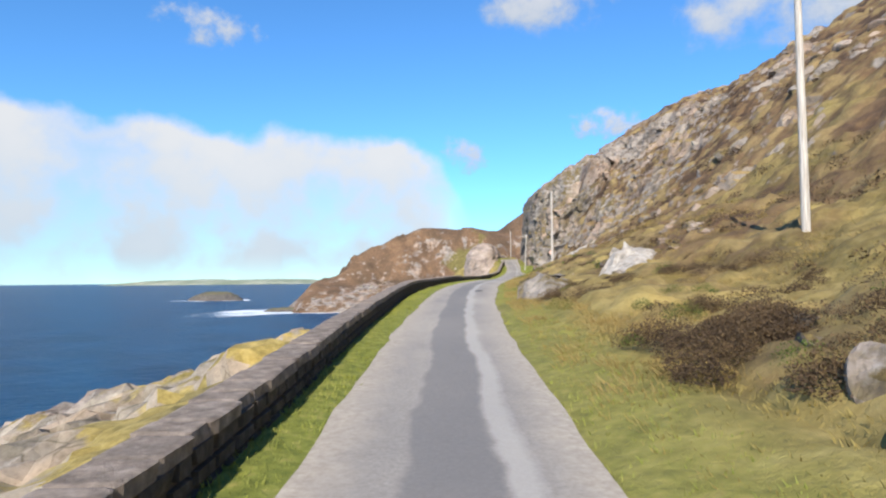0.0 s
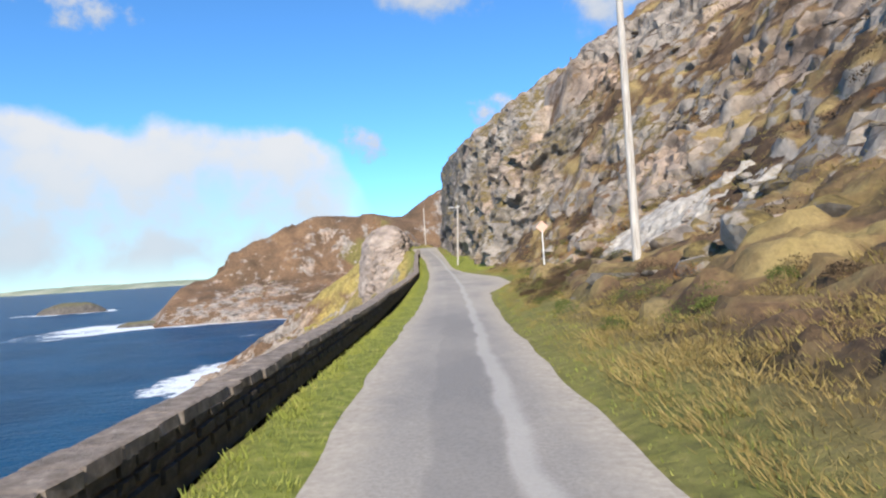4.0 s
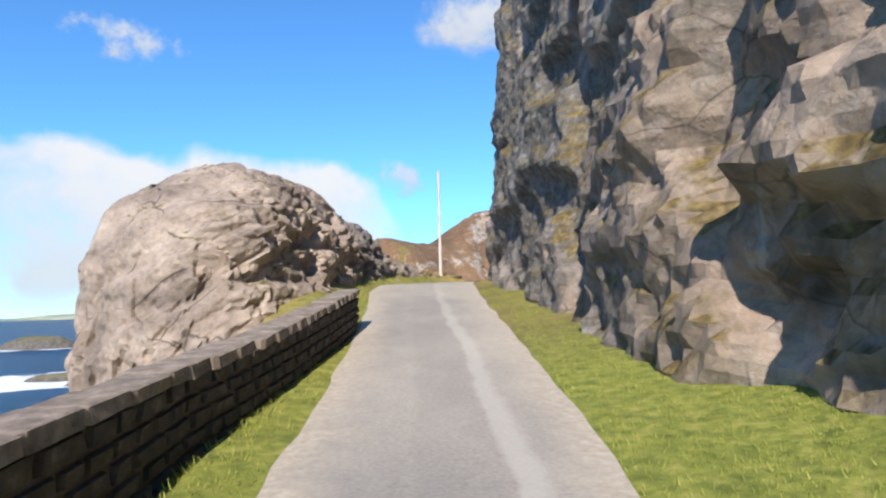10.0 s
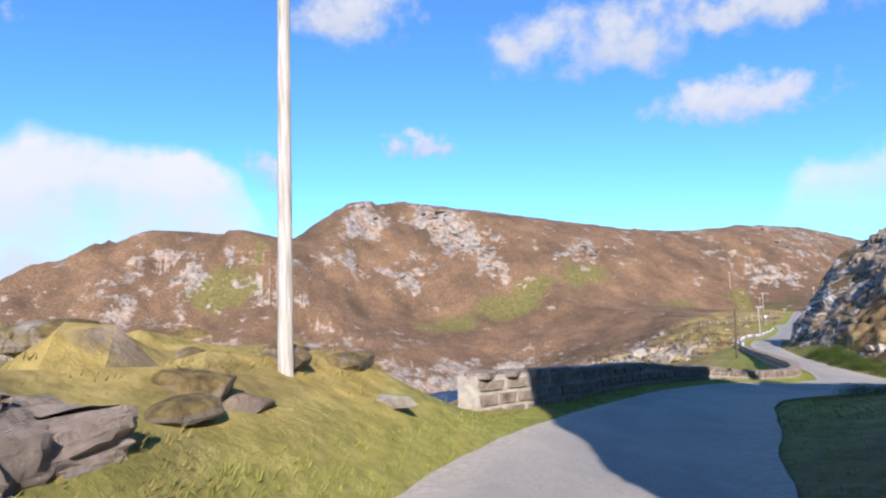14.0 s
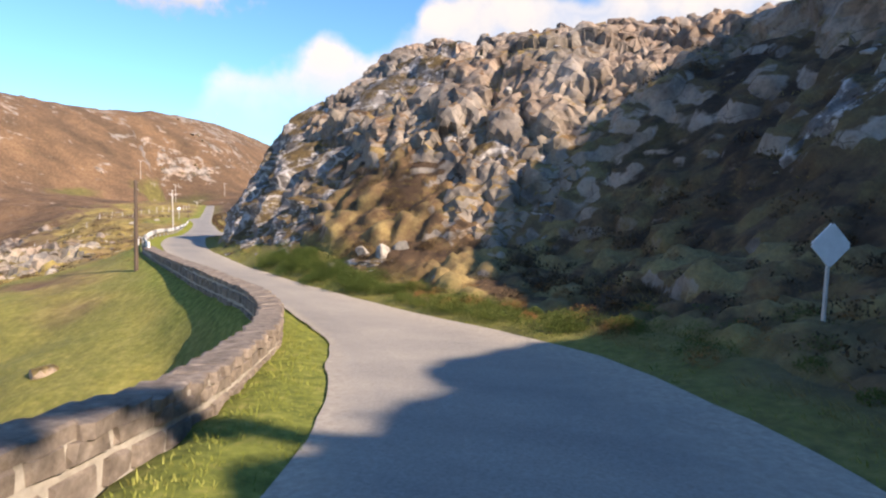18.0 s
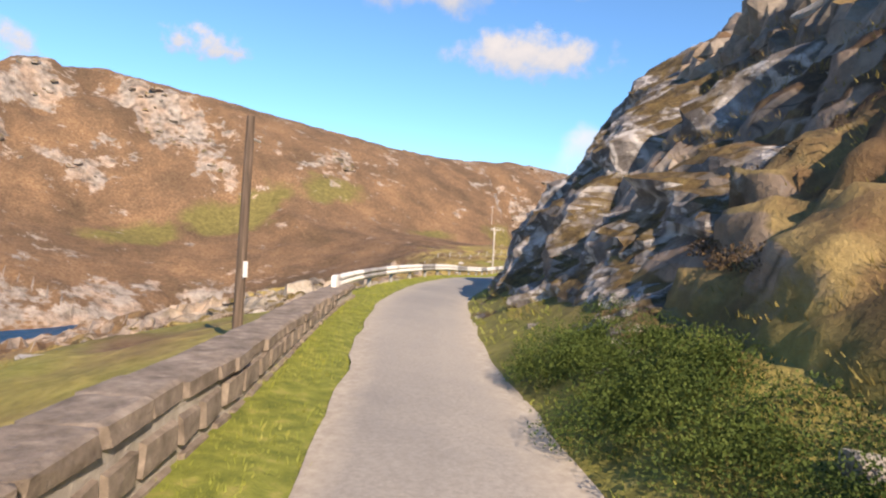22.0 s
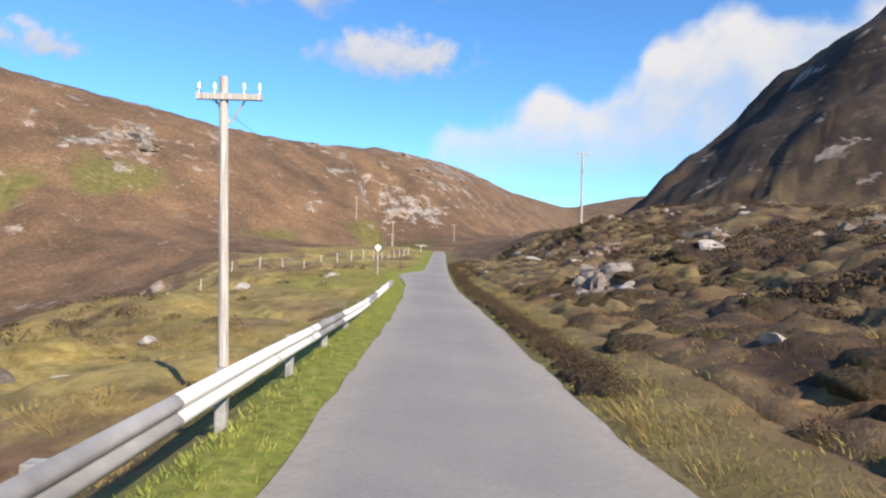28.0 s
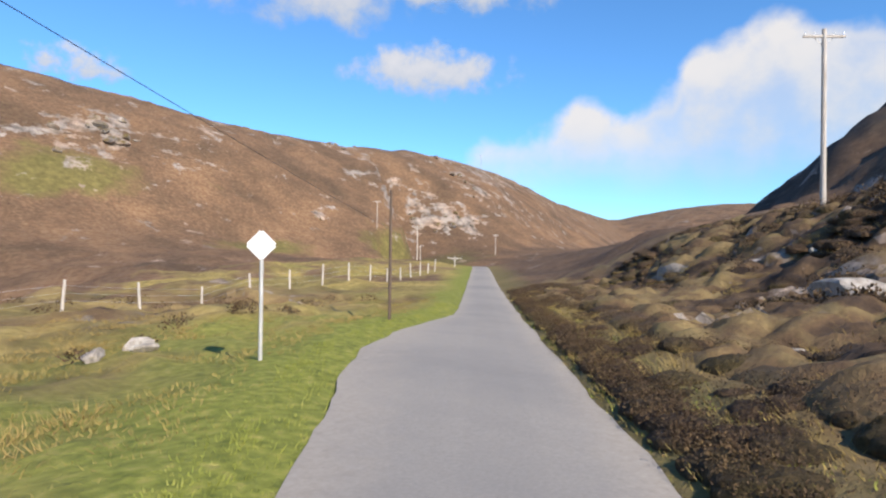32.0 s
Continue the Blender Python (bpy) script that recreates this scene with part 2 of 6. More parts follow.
def polyline_near(x, y, line):
    """Distance to a line of (x, y, z), and z there."""
    best, z = np.full(len(x), 1e9), np.zeros(len(x))
    for a, b in zip(line[:-1], line[1:]):
        e = b[:2] - a[:2]
        t = np.clip(((x - a[0]) * e[0] + (y - a[1]) * e[1]) / (e @ e), 0, 1)
        d = np.hypot(x - a[0] - t * e[0], y - a[1] - t * e[1])
        z = np.where(d < best, a[2] + t * (b[2] - a[2]), z)
        best = np.minimum(best, d)
    return best, z


def stony(x, y, z, s, d, off):
    """How much bare rock shows, 0 to 1."""
    m = 0.30 * smooth(4, 15, off) * (d > 0) * np.interp(s, (0, 45, 70, 105, 120, 200, 235, 262, 330), (0.3, 0.42, 0.6, 0.95, 1.6, 1.0, 1.0, 0.3, 0.15))
    m = m + 0.34 * smooth(2.6, 6, off) * (d > 0) * smooth(209, 215, s) * smooth(243, 234, s)
    m = m + 0.55 * smooth(SEA + 20 - 10 * (y > 300), SEA + 6 - 4 * (y > 300), z) + 0.28 * smooth(4, 9, off) * (d < 0) * smooth(160, 140, s)
    for px, py, pr, k in ((72, 409, 9, .8), (103, 412, 10, .8), (113, 404, 10, .85), (119, 392, 8, .7), (43, 370, 7, .4), (54, 382, 7, .45), (67, 384, 6, .55), (84, 385, 6, .55), (160, 392, 9, .55), (241, 399, 9, .5), (262, 402, 10, .6), (275, 396, 9, .6), (166, 399, 8, .5), (142, 400, 7, .45), (300, 415, 16, .5), (250, 428, 16, .5), (215, 424, 12, .4), (320, 440, 24, .5), (190, 405, 8, .4), (380, 455, 26, .45), (205, 380, 6, .4), (16.5, 75, 3.2, .45), (19, 80, 3.5, .6), (22, 88, 4, .8), (25, 345, 18, .2), (-20, 352, 18, .6), (-44, 346, 15, .8), (2, 374, 16, .3), (-6, 392, 18, .3), (55, 332, 14, .25), (35, 322, 12, .25), (79, 238, 8, .55), (84, 247, 9, .45), (70, 243, 10, .5), (90, 258, 8, .35), (63.4, 199.6, 1.8, .9), (66.5, 202.5, 2.2, .8), (69.5, 207, 2.4, .6), (14.5, 52.3, 2.2, .5), (21.2, 173.8, 2.4, .5), (18, 174.5, 3, .6), (23.6, 178, 2, .5)):
        m = m + k * np.exp(-(((x - px) / pr) ** 2 + ((y - py) / (pr * .8)) ** 2))
    m = m + 0.18 * smooth(33, 44, z) * (d < 0)
    m = m + 0.9 * fbm(x / 9 + 3, y / 9, z / 5, 4, 81) + 0.10
    return np.clip(m * (off > 2.2), 0, 1)


def land(x, y):
    """Height of the ground, with run and offset."""
    x, y = np.ravel(x).astype(float), np.ravel(y).astype(float)
    s, d = road_place(x, y)
    zr = np.interp(s, RS, ROAD[:, 2])
    right, left = np.maximum(d - HALF_R(s), 0), np.maximum(-d - HALF_L(s), 0)
    near = zr + np.where(d > 0, table(RIGHT + RIGHT2 + RIGHT3, DR, s, right), table(LEFT + LEFT2, DL, s, left))
    # far land
    dist, top = polyline_near(x, y, RIDGE)
    dist = dist * (1 + 0.12 * fbm(x / 40, y / 40, 0, 3, 5))
    ridge = np.interp(dist, (0, 14, 32, 60, 95, 140, 200), (1, .93, .74, .36, .12, 0, -.08))
    ridge = SEA + 1.5 + (top - SEA - 1.5) * ridge + np.where(x < 40, -8 * smooth(20, 90, dist), 0)
    moor = np.interp(s, (-50, 120, 250, 420), (34, 24, 10, 4)) + 7 * fbm(x / 120, y / 120, 0, 4, 9)
    hill = 63 - 0.80 * np.hypot(x - 231, (y - 222)) + 9 * fbm(x / 22, y / 22, 0, 4, 3)
    hill = np.maximum(hill, 62 - 0.5 * np.hypot(x - 300, (y - 190)) + 6 * fbm(x / 30, y / 30, 0, 3, 4))
    hill = np.minimum(hill, 45 + 4 * fbm(x / 30, y / 30, 0, 3, 8))
    east = 75 * np.exp(-((x - 900) / 260) ** 2 - ((y - 520) / 260) ** 2)
    far_r = np.maximum(np.maximum(moor, hill), east - 10)
    floor = -27 + smooth(225, 285, s) * smooth(40, 100, x) * (24 + zr)
    far_l = np.maximum(ridge, floor)
    far = np.where(d > 0, np.maximum(far_r, np.where(s > 380, ridge, -30)), far_l)
    w = smooth(28, 75, np.abs(d))
    z = near * (1 - w) + far * w
    z = np.where((d > 0) & (np.abs(d) > 20), np.maximum(z, hill), z)
    z = np.where(d < -12, np.maximum(z, far_l), z)
    # the sea inlet behind the bend
    reach, half = polyline_near(x, y, INLET)
    z = np.minimum(z, SEA + np.interp(reach * (1 + 0.15 * fbm(x / 15, y / 15, 0, 3, 6)) - half, (-6, 0, 5, 20, 45, 80, 140, 400), (-4, -.6, 3, 9, 17, 50, 120, 400)))
    # roughness of the ground
    off = np.where(d > 0, right, left)
    rough = smooth(0.8, 9, off)
    z = z + rough * (1.3 * fbm(x / 7, y / 7, 0, 4, 21) + 0.35 * fbm(x / 1.6, y / 1.6, 0, 3, 22))
    z = z + smooth(0.6, 3, off) * smooth(236, 250, s) * (np.abs(d) < 40) * 0.42 * fbm(x / 2.3, y / 2.3, 0, 3, 24)
    near_m = (np.abs(d) < 60) & (s > -30) & (s < 360) & (off > 3)
    rk = stony(x, y, z, s, d, off)
    idx = np.where(near_m & (rk > 0.3))[0]
    if len(idx):
        v, e = blocks(x[idx] / 2.4, y[idx] / 2.4, z[idx] / 3.0, 71)
        v2, e2 = blocks(x[idx] / 0.9, y[idx] / 0.9, z[idx] / 1.2, 75)
        z[idx] += smooth(0.3, 0.8, rk[idx]) * (0.7 * (v - 0.35) - 0.2 * smooth(0.2, 0, e) + 0.2 * (v2 - 0.5))
    z = z - 0.12 * smooth(0.15, -0.3, off - 0.001 * off) * (off < 0.05)
    return z, s, d, off


# ==== materials ====
def mat(name, rough=0.9):
    m = bpy.data.materials.new(name)
    m.use_nodes = True
    m.node_tree.nodes["Principled BSDF"].inputs["Roughness"].default_value = rough
    m.node_tree.nodes["Principled BSDF"].inputs["Specular IOR Level"].default_value = 0.25
    return m


class Nodes:
    """A short way to write node trees."""
    def __init__(self, m):
        self.t = m.node_tree
        self.bsdf = self.t.nodes["Principled BSDF"]
        self.xyz = self.t.nodes.new("ShaderNodeNewGeometry").outputs["Position"]

    def link(self, a, b):
        self.t.links.new(a, b)

    def noise(self, scale, detail=4, vector=None, rough=0.55):
        n = self.t.nodes.new("ShaderNodeTexNoise")
        n.inputs["Scale"].default_value, n.inputs["Detail"].default_value, n.inputs["Roughness"].default_value = scale, detail, rough
        self.link(vector or self.xyz, n.inputs["Vector"])
        return n.outputs["Fac"]

    def voronoi(self, scale, feature="F1", vector=None):
        n = self.t.nodes.new("ShaderNodeTexVoronoi")
        n.feature = feature
        n.inputs["Scale"].default_value = scale
        self.link(vector or self.xyz, n.inputs["Vector"])
        return n.outputs["Distance"]

    def ramp(self, fac, *stops):
        n = self.t.nodes.new("ShaderNodeValToRGB")
        while len(n.color_ramp.elements) < len(stops):
            n.color_ramp.elements.new(0.5)
        for e, (at, c) in zip(n.color_ramp.elements, stops):
            e.position, e.color = at, (*((c, c, c) if isinstance(c, (int, float)) else c), 1)
        self.link(fac, n.inputs["Fac"])
        return n.outputs["Color"]

    def mix(self, fac, a, b, kind="MIX"):
        n = self.t.nodes.new("ShaderNodeMix")
        n.data_type, n.blend_type = "RGBA", kind
        for v, i in ((fac, 0), (a, 6), (b, 7)):
            if isinstance(v, (int, float)):
                n.inputs[i].default_value = v
            elif isinstance(v, tuple):
                n.inputs[i].default_value = (*v, 1)
            else:
                self.link(v, n.inputs[i])
        return n.outputs[2]

    def math(self, op, a, b=0.0):
        n = self.t.nodes.new("ShaderNodeMath")
        n.operation = op
        for v, i in ((a, 0), (b, 1)):
            if isinstance(v, (int, float)):
                n.inputs[i].default_value = v
            else:
                self.link(v, n.inputs[i])
        return n.outputs[0]

    def attr(self, name):
        n = self.t.nodes.new("ShaderNodeAttribute")
        n.attribute_name = name
        return n.outputs["Fac"]

    def slope(self):
        n = self.t.nodes.new("ShaderNodeSeparateXYZ")
        g = self.t.nodes.new("ShaderNodeNewGeometry")
        self.link(g.outputs["Normal"], n.inputs[0])
        return n.outputs["Z"]

    def scaled(self, x, y, z):
        n = self.t.nodes.new("ShaderNodeVectorMath")
        n.operation = "MULTIPLY"
        self.link(self.xyz, n.inputs[0])
        n.inputs[1].default_value = (x, y, z)
        return n.outputs[0]

    def warped(self, amount, scale):
        t = self.t.nodes.new("ShaderNodeTexNoise")
        t.inputs["Scale"].default_value = scale
        self.link(self.xyz, t.inputs["Vector"])
        v = self.t.nodes.new("ShaderNodeVectorMath")
        v.operation = "MULTIPLY_ADD"
        self.link(t.outputs["Color"], v.inputs[0])
        v.inputs[1].default_value = (amount, amount, amount)
        self.link(self.scaled(1.0, 1.0, 1.35), v.inputs[2])
        return v.outputs[0]

    def bump(self, height, strength=0.5, distance=0.05):
        n = self.t.nodes.new("ShaderNodeBump")
        n.inputs["Strength"].default_value, n.inputs["Distance"].default_value = strength, distance
        self.link(height, n.inputs["Height"])
        self.link(n.outputs[0], self.bsdf.inputs["Normal"])

    def base(self, c):
        self.link(c, self.bsdf.inputs["Base Color"]) if not isinstance(c, tuple) else setattr(self.bsdf.inputs["Base Color"], "default_value", (*c, 1))


def rock_colour(n):
    big = n.noise(0.45, 6, None, 0.6)
    fine = n.noise(5.5, 7, None, 0.7)
    c = n.ramp(big, (0.30, (0.07, 0.060, 0.053)), (0.42, (0.19, 0.160, 0.135)), (0.53, (0.31, 0.258, 0.213)), (0.68, (0.42, 0.355, 0.295)))
    c = n.mix(1.0, c, n.ramp(fine, (0.25, (0.62, 0.61, 0.60)), (0.5, (1.0, 1.0, 1.0)), (0.75, (1.25, 1.22, 1.18))), "MULTIPLY")
    pink = n.ramp(n.noise(0.16, 4), (0.45, (0.96, 1.0, 1.04)), (0.6, (1.10, 0.97, 0.88)))
    c = n.mix(1.0, c, pink, "MULTIPLY")
    lichen = n.ramp(n.noise(1.7, 7, n.scaled(1, 1, 0.45), 0.7), (0.58, 0.0), (0.68, 0.6))
    c = n.mix(lichen, c, (0.40, 0.37, 0.335))
    crack = n.ramp(n.voronoi(0.62, "DISTANCE_TO_EDGE", n.warped(0.35, 1.6)), (0.0, 0.8), (0.022, 0.0))
    crack = n.math("MULTIPLY", crack, n.ramp(n.noise(0.7, 3), (0.48, 0.0), (0.56, 1.0)))
    return n.mix(crack, c, (0.05, 0.043, 0.037))


def dark_patches(n, c):
    """Darker rock by the attribute dark, broken up by patches."""
    f = n.math("MULTIPLY", n.attr("dark"), n.ramp(n.noise(0.55, 5, None, 0.6), (0.36, 0.25), (0.48, 0.95)))
    return n.mix(f, c, n.ramp(n.noise(3.0, 7, None, 0.7), (0.3, (0.045, 0.043, 0.043)), (0.52, (0.115, 0.110, 0.108)), (0.72, (0.26, 0.247, 0.238))))


rock_mat = mat("weathered gneiss", 0.92)
n = Nodes(rock_mat)
c = dark_patches(n, rock_colour(n))
moss = n.math("MULTIPLY", n.ramp(n.noise(0.55, 6, None, 0.65), (0.45, 0.0), (0.52, 1.0)), n.ramp(n.slope(), (0.10, 0.15), (0.5, 1.0)))
c = n.mix(moss, c, n.ramp(n.noise(6, 4), (0.3, (0.055, 0.042, 0.018)), (0.5, (0.13, 0.092, 0.036)), (0.7, (0.22, 0.165, 0.06))))
n.base(c)
n.bump(n.math("ADD", n.noise(3.5, 8, None, 0.7), n.math("MULTIPLY", n.voronoi(1.9, "F1", n.warped(0.3, 2.0)), 0.7)), 0.8, 0.12)

stack_mat = mat("pinkish banded gneiss", 0.92)
n = Nodes(stack_mat)
c = n.ramp(n.noise(0.5, 7, n.scaled(1, 1, 1.8), 0.62), (0.28, (0.15, 0.118, 0.10)), (0.42, (0.29, 0.23, 0.19)), (0.55, (0.41, 0.325, 0.267)), (0.72, (0.50, 0.41, 0.34)))
c = n.mix(1.0, c, n.ramp(n.noise(6, 7, None, 0.7), (0.25, (0.66, 0.65, 0.64)), (0.5, (1.0, 1.0, 1.0)), (0.75, (1.22, 1.2, 1.17))), "MULTIPLY")
crack = n.ramp(n.voronoi(0.5, "DISTANCE_TO_EDGE", n.warped(0.4, 1.3)), (0.0, 0.85), (0.02, 0.0))
crack = n.math("MULTIPLY", crack, n.ramp(n.noise(0.5, 3), (0.47, 0.0), (0.55, 1.0)))
c = n.mix(crack, c, (0.055, 0.045, 0.038))
c = dark_patches(n, c)
moss = n.math("MULTIPLY", n.ramp(n.noise(0.8, 6, None, 0.65), (0.54, 0.0), (0.62, 0.9)), n.ramp(n.slope(), (0.45, 0.0), (0.75, 1.0)))
n.base(n.mix(moss, c, n.ramp(n.noise(6, 4), (0.35, (0.09, 0.076, 0.027)), (0.65, (0.21, 0.16, 0.06)))))
n.bump(n.math("ADD", n.noise(4.5, 9, None, 0.75), n.math("MULTIPLY", n.voronoi(1.9, "F1", n.warped(0.3, 2.0)), 0.6)), 0.9, 0.16)

pale_mat = mat("pale lichened stone", 0.9)
n = Nodes(pale_mat)
c = n.ramp(n.noise(3.2, 6, None, 0.65), (0.3, (0.20, 0.175, 0.15)), (0.5, (0.38, 0.34, 0.295)), (0.7, (0.54, 0.49, 0.43)))
n.base(c)
n.bump(n.noise(6, 8, None, 0.7), 0.8, 0.1)
crag_mat = mat("dark gneiss with sun-caught white flecks", 0.9)
n = Nodes(crag_mat)
c = n.ramp(n.noise(0.8, 7, None, 0.65), (0.3, (0.09, 0.079, 0.075)), (0.48, (0.20, 0.178, 0.167)), (0.68, (0.36, 0.325, 0.30)))
c = n.mix(1.0, c, n.ramp(n.noise(7, 7, None, 0.7), (0.25, (0.66, 0.65, 0.64)), (0.75, (1.25, 1.23, 1.2))), "MULTIPLY")
# pale lines along some of the block edges
pale_line = n.ramp(n.voronoi(1.15, "DISTANCE_TO_EDGE", n.warped(0.35, 1.8)), (0.0, 1.0), (0.055, 0.75), (0.10, 0.0))
pale_line = n.math("MULTIPLY", pale_line, n.ramp(n.noise(0.6, 5, None, 0.65), (0.45, 0.0), (0.56, 0.9)))
c = n.mix(pale_line, c, (0.60, 0.56, 0.525))
# white flecks: pale rock, with sun-caught ledges put into the colour
c = n.mix(n.ramp(n.noise(1.9, 7, n.scaled(1, 1, 1.6), 0.72), (0.55, 0.0), (0.60, 0.9)), c, (0.66, 0.61, 0.56))
moss = n.math("MULTIPLY", n.ramp(n.noise(0.7, 6, None, 0.65), (0.44, 0.0), (0.52, 1.0)), n.ramp(n.slope(), (0.2, 0.05), (0.55, 1.0)))
n.base(n.mix(moss, c, n.ramp(n.noise(5, 6, None, 0.7), (0.3, (0.05, 0.034, 0.018)), (0.5, (0.12, 0.08, 0.036)), (0.7, (0.20, 0.145, 0.058)))))
n.bump(n.math("ADD", n.noise(3.5, 8, None, 0.7), n.math("MULTIPLY", n.voronoi(1.15, "F1", n.warped(0.35, 1.8)), 0.9)), 0.9, 0.16)

ground_mat = mat("moor turf", 0.95)
n = Nodes(ground_mat)
tuft = n.noise(2.2, 6, None, 0.65)
grass = n.ramp(tuft, (0.3, (0.17, 0.128, 0.038)), (0.5, (0.31, 0.235, 0.075)), (0.7, (0.46, 0.355, 0.13)))
turf = n.ramp(n.noise(3.1, 5), (0.3, (0.09, 0.10, 0.02)), (0.7, (0.24, 0.22, 0.05)))
grass = n.mix(n.ramp(n.noise(0.11, 5), (0.56, 0.0), (0.70, 0.6)), grass, turf)
heather = n.ramp(n.noise(1.5, 6, None, 0.65), (0.25, (0.082, 0.047, 0.029)), (0.5, (0.152, 0.088, 0.050)), (0.75, (0.225, 0.146, 0.086)))
heather = n.mix(1.0, heather, n.ramp(n.noise(0.07, 7, None, 0.7), (0.34, (0.58, 0.64, 0.66)), (0.5, (0.98, 1.0, 1.0)), (0.66, (1.42, 1.42, 1.34))), "MULTIPLY")
grass = n.mix(1.0, grass, n.ramp(n.noise(0.23, 6, None, 0.7), (0.32, (0.5, 0.52, 0.55)), (0.52, (1.0, 1.0, 1.0)), (0.7, (1.35, 1.25, 1.1))), "MULTIPLY")
verge = n.ramp(n.noise(5, 5), (0.3, (0.105, 0.125, 0.022)), (0.55, (0.21, 0.225, 0.042)), (0.75, (0.34, 0.30, 0.085)))
brown = n.math("ADD", n.attr("brown"), n.math("MULTIPLY", n.math("SUBTRACT", n.noise(0.13, 6, None, 0.65), 0.5), 2.2))
streak = n.ramp(n.math("ADD", n.attr("green"), n.math("MULTIPLY", n.math("SUBTRACT", n.noise(0.09, 6, None, 0.65), 0.5), 1.6)), (0.26, 0.0), (0.6, 0.85))
heather = n.mix(streak, heather, n.ramp(n.noise(0.8, 6, None, 0.65), (0.3, (0.075, 0.072, 0.02)), (0.7, (0.20, 0.17, 0.055))))
c = n.mix(n.ramp(brown, (0.35, 0.0), (0.65, 1.0)), grass, heather)
kinds = n.math("ADD", n.attr("clump"), n.math("MULTIPLY", n.math("SUBTRACT", n.noise(3.5, 6, None, 0.7), 0.5), 0.5))
heath = n.ramp(kinds, (0.20, (0.038, 0.024, 0.017)), (0.38, (0.085, 0.054, 0.033)), (0.50, (0.172, 0.106, 0.054)), (0.60, (0.205, 0.138, 0.064)), (0.76, (0.315, 0.23, 0.10)))
heath = n.mix(1.0, heath, n.ramp(n.noise(9, 6, None, 0.75), (0.3, (0.65, 0.65, 0.65)), (0.7, (1.3, 1.27, 1.2))), "MULTIPLY")
c = n.mix(n.math("MULTIPLY", n.attr("tuss"), n.ramp(brown, (0.1, 0.35), (0.6, 0.85))), c, heath)
# peat and dark heath on the moor; on the right-hand hill, painted shade
c = n.mix(n.attr("peat_shade"), c, n.ramp(n.noise(0.5, 7, None, 0.7), (0.3, (0.015, 0.013, 0.013)), (0.55, (0.045, 0.035, 0.028)), (0.75, (0.105, 0.078, 0.052))))
c = n.mix(n.attr("verge"), c, verge)
rocky = n.math("ADD", n.math("MULTIPLY", n.attr("rocky"), 0.8), n.math("MULTIPLY", n.math("SUBTRACT", n.noise(0.2, 8, None, 0.64), 0.5), 2.1))
rocky = n.math("ADD", rocky, n.ramp(n.slope(), (0.45, 0.5), (0.72, 0.0)))
rocky = n.math("ADD", rocky, n.math("MULTIPLY", n.ramp(n.attr("brown"), (0.97, 0.0), (1.2, 1.0)), n.ramp(n.noise(0.16, 8, n.scaled(1, 1, 2.2), 0.72), (0.52, 0.0), (0.66, 0.5))))
c = n.mix(n.ramp(rocky, (0.50, 0.0), (0.62, 0.85)), c, rock_colour(n))
n.base(c)
n.bump(n.math("ADD", n.noise(1.3, 8, None, 0.7), n.math("MULTIPLY", n.noise(7, 6, None, 0.7), 0.45)), 0.5, 0.22)

road_mat = mat("worn asphalt", 0.88)
n = Nodes(road_mat)
lat, run = n.attr("lat"), n.attr("run")
wob = n.math("ADD", lat, n.math("MULTIPLY", n.math("SUBTRACT", n.noise(0.5, 5), 0.5), 0.5))
c = n.ramp(n.noise(22, 6, None, 0.75), (0.3, (0.27, 0.24, 0.205)), (0.7, (0.43, 0.388, 0.335)))
c = n.mix(1.0, c, n.ramp(n.noise(0.22, 6, n.scaled(1, 0.5, 1), 0.65), (0.35, (0.72, 0.73, 0.76)), (0.6, (1.08, 1.06, 1.03))), "MULTIPLY")
# dark strip of newer tarmac down the middle, with a pale seam, in the first stretch
strip = n.math("MULTIPLY", n.ramp(n.math("ADD", n.math("MULTIPLY", wob, 0.25), 0.5), (0.375, 0.0), (0.395, 1.0), (0.565, 1.0), (0.58, 0.0)), n.ramp(n.math("DIVIDE", run, 400), (0.09, 1.0), (0.18, 0.25), (0.5, 0.15)))
c = n.mix(n.math("MULTIPLY", strip, 0.62), c, (0.15, 0.143, 0.14))
seam = n.math("MULTIPLY", n.ramp(n.math("ADD", n.math("MULTIPLY", wob, 0.25), 0.5), (0.575, 0.0), (0.59, 1.0), (0.63, 1.0), (0.66, 0.0)), n.ramp(n.math("DIVIDE", run, 400), (0.1, 0.8), (0.36, 0.7), (0.42, 0.0)))
c = n.mix(n.math("MULTIPLY", seam, 0.7), c, (0.47, 0.435, 0.39))
late = n.ramp(n.math("DIVIDE", run, 400), (0.52, 0.0), (0.62, 0.5))
c = n.mix(late, c, (0.21, 0.205, 0.195))
edge = n.math("ADD", n.attr("edge"), n.math("MULTIPLY", n.math("SUBTRACT", n.noise(1.8, 5), 0.5), 0.5))
c = n.mix(n.math("MULTIPLY", n.ramp(edge, (0.55, 0.0), (0.92, 0.95)), n.ramp(n.math("DIVIDE", run, 400), (0.55, 1.0), (0.66, 0.45))), c, n.ramp(n.noise(9, 6, None, 0.75), (0.3, (0.30, 0.25, 0.195)), (0.7, (0.50, 0.435, 0.355))))
n.base(c)
n.bump(n.noise(55, 4), 0.45, 0.012)

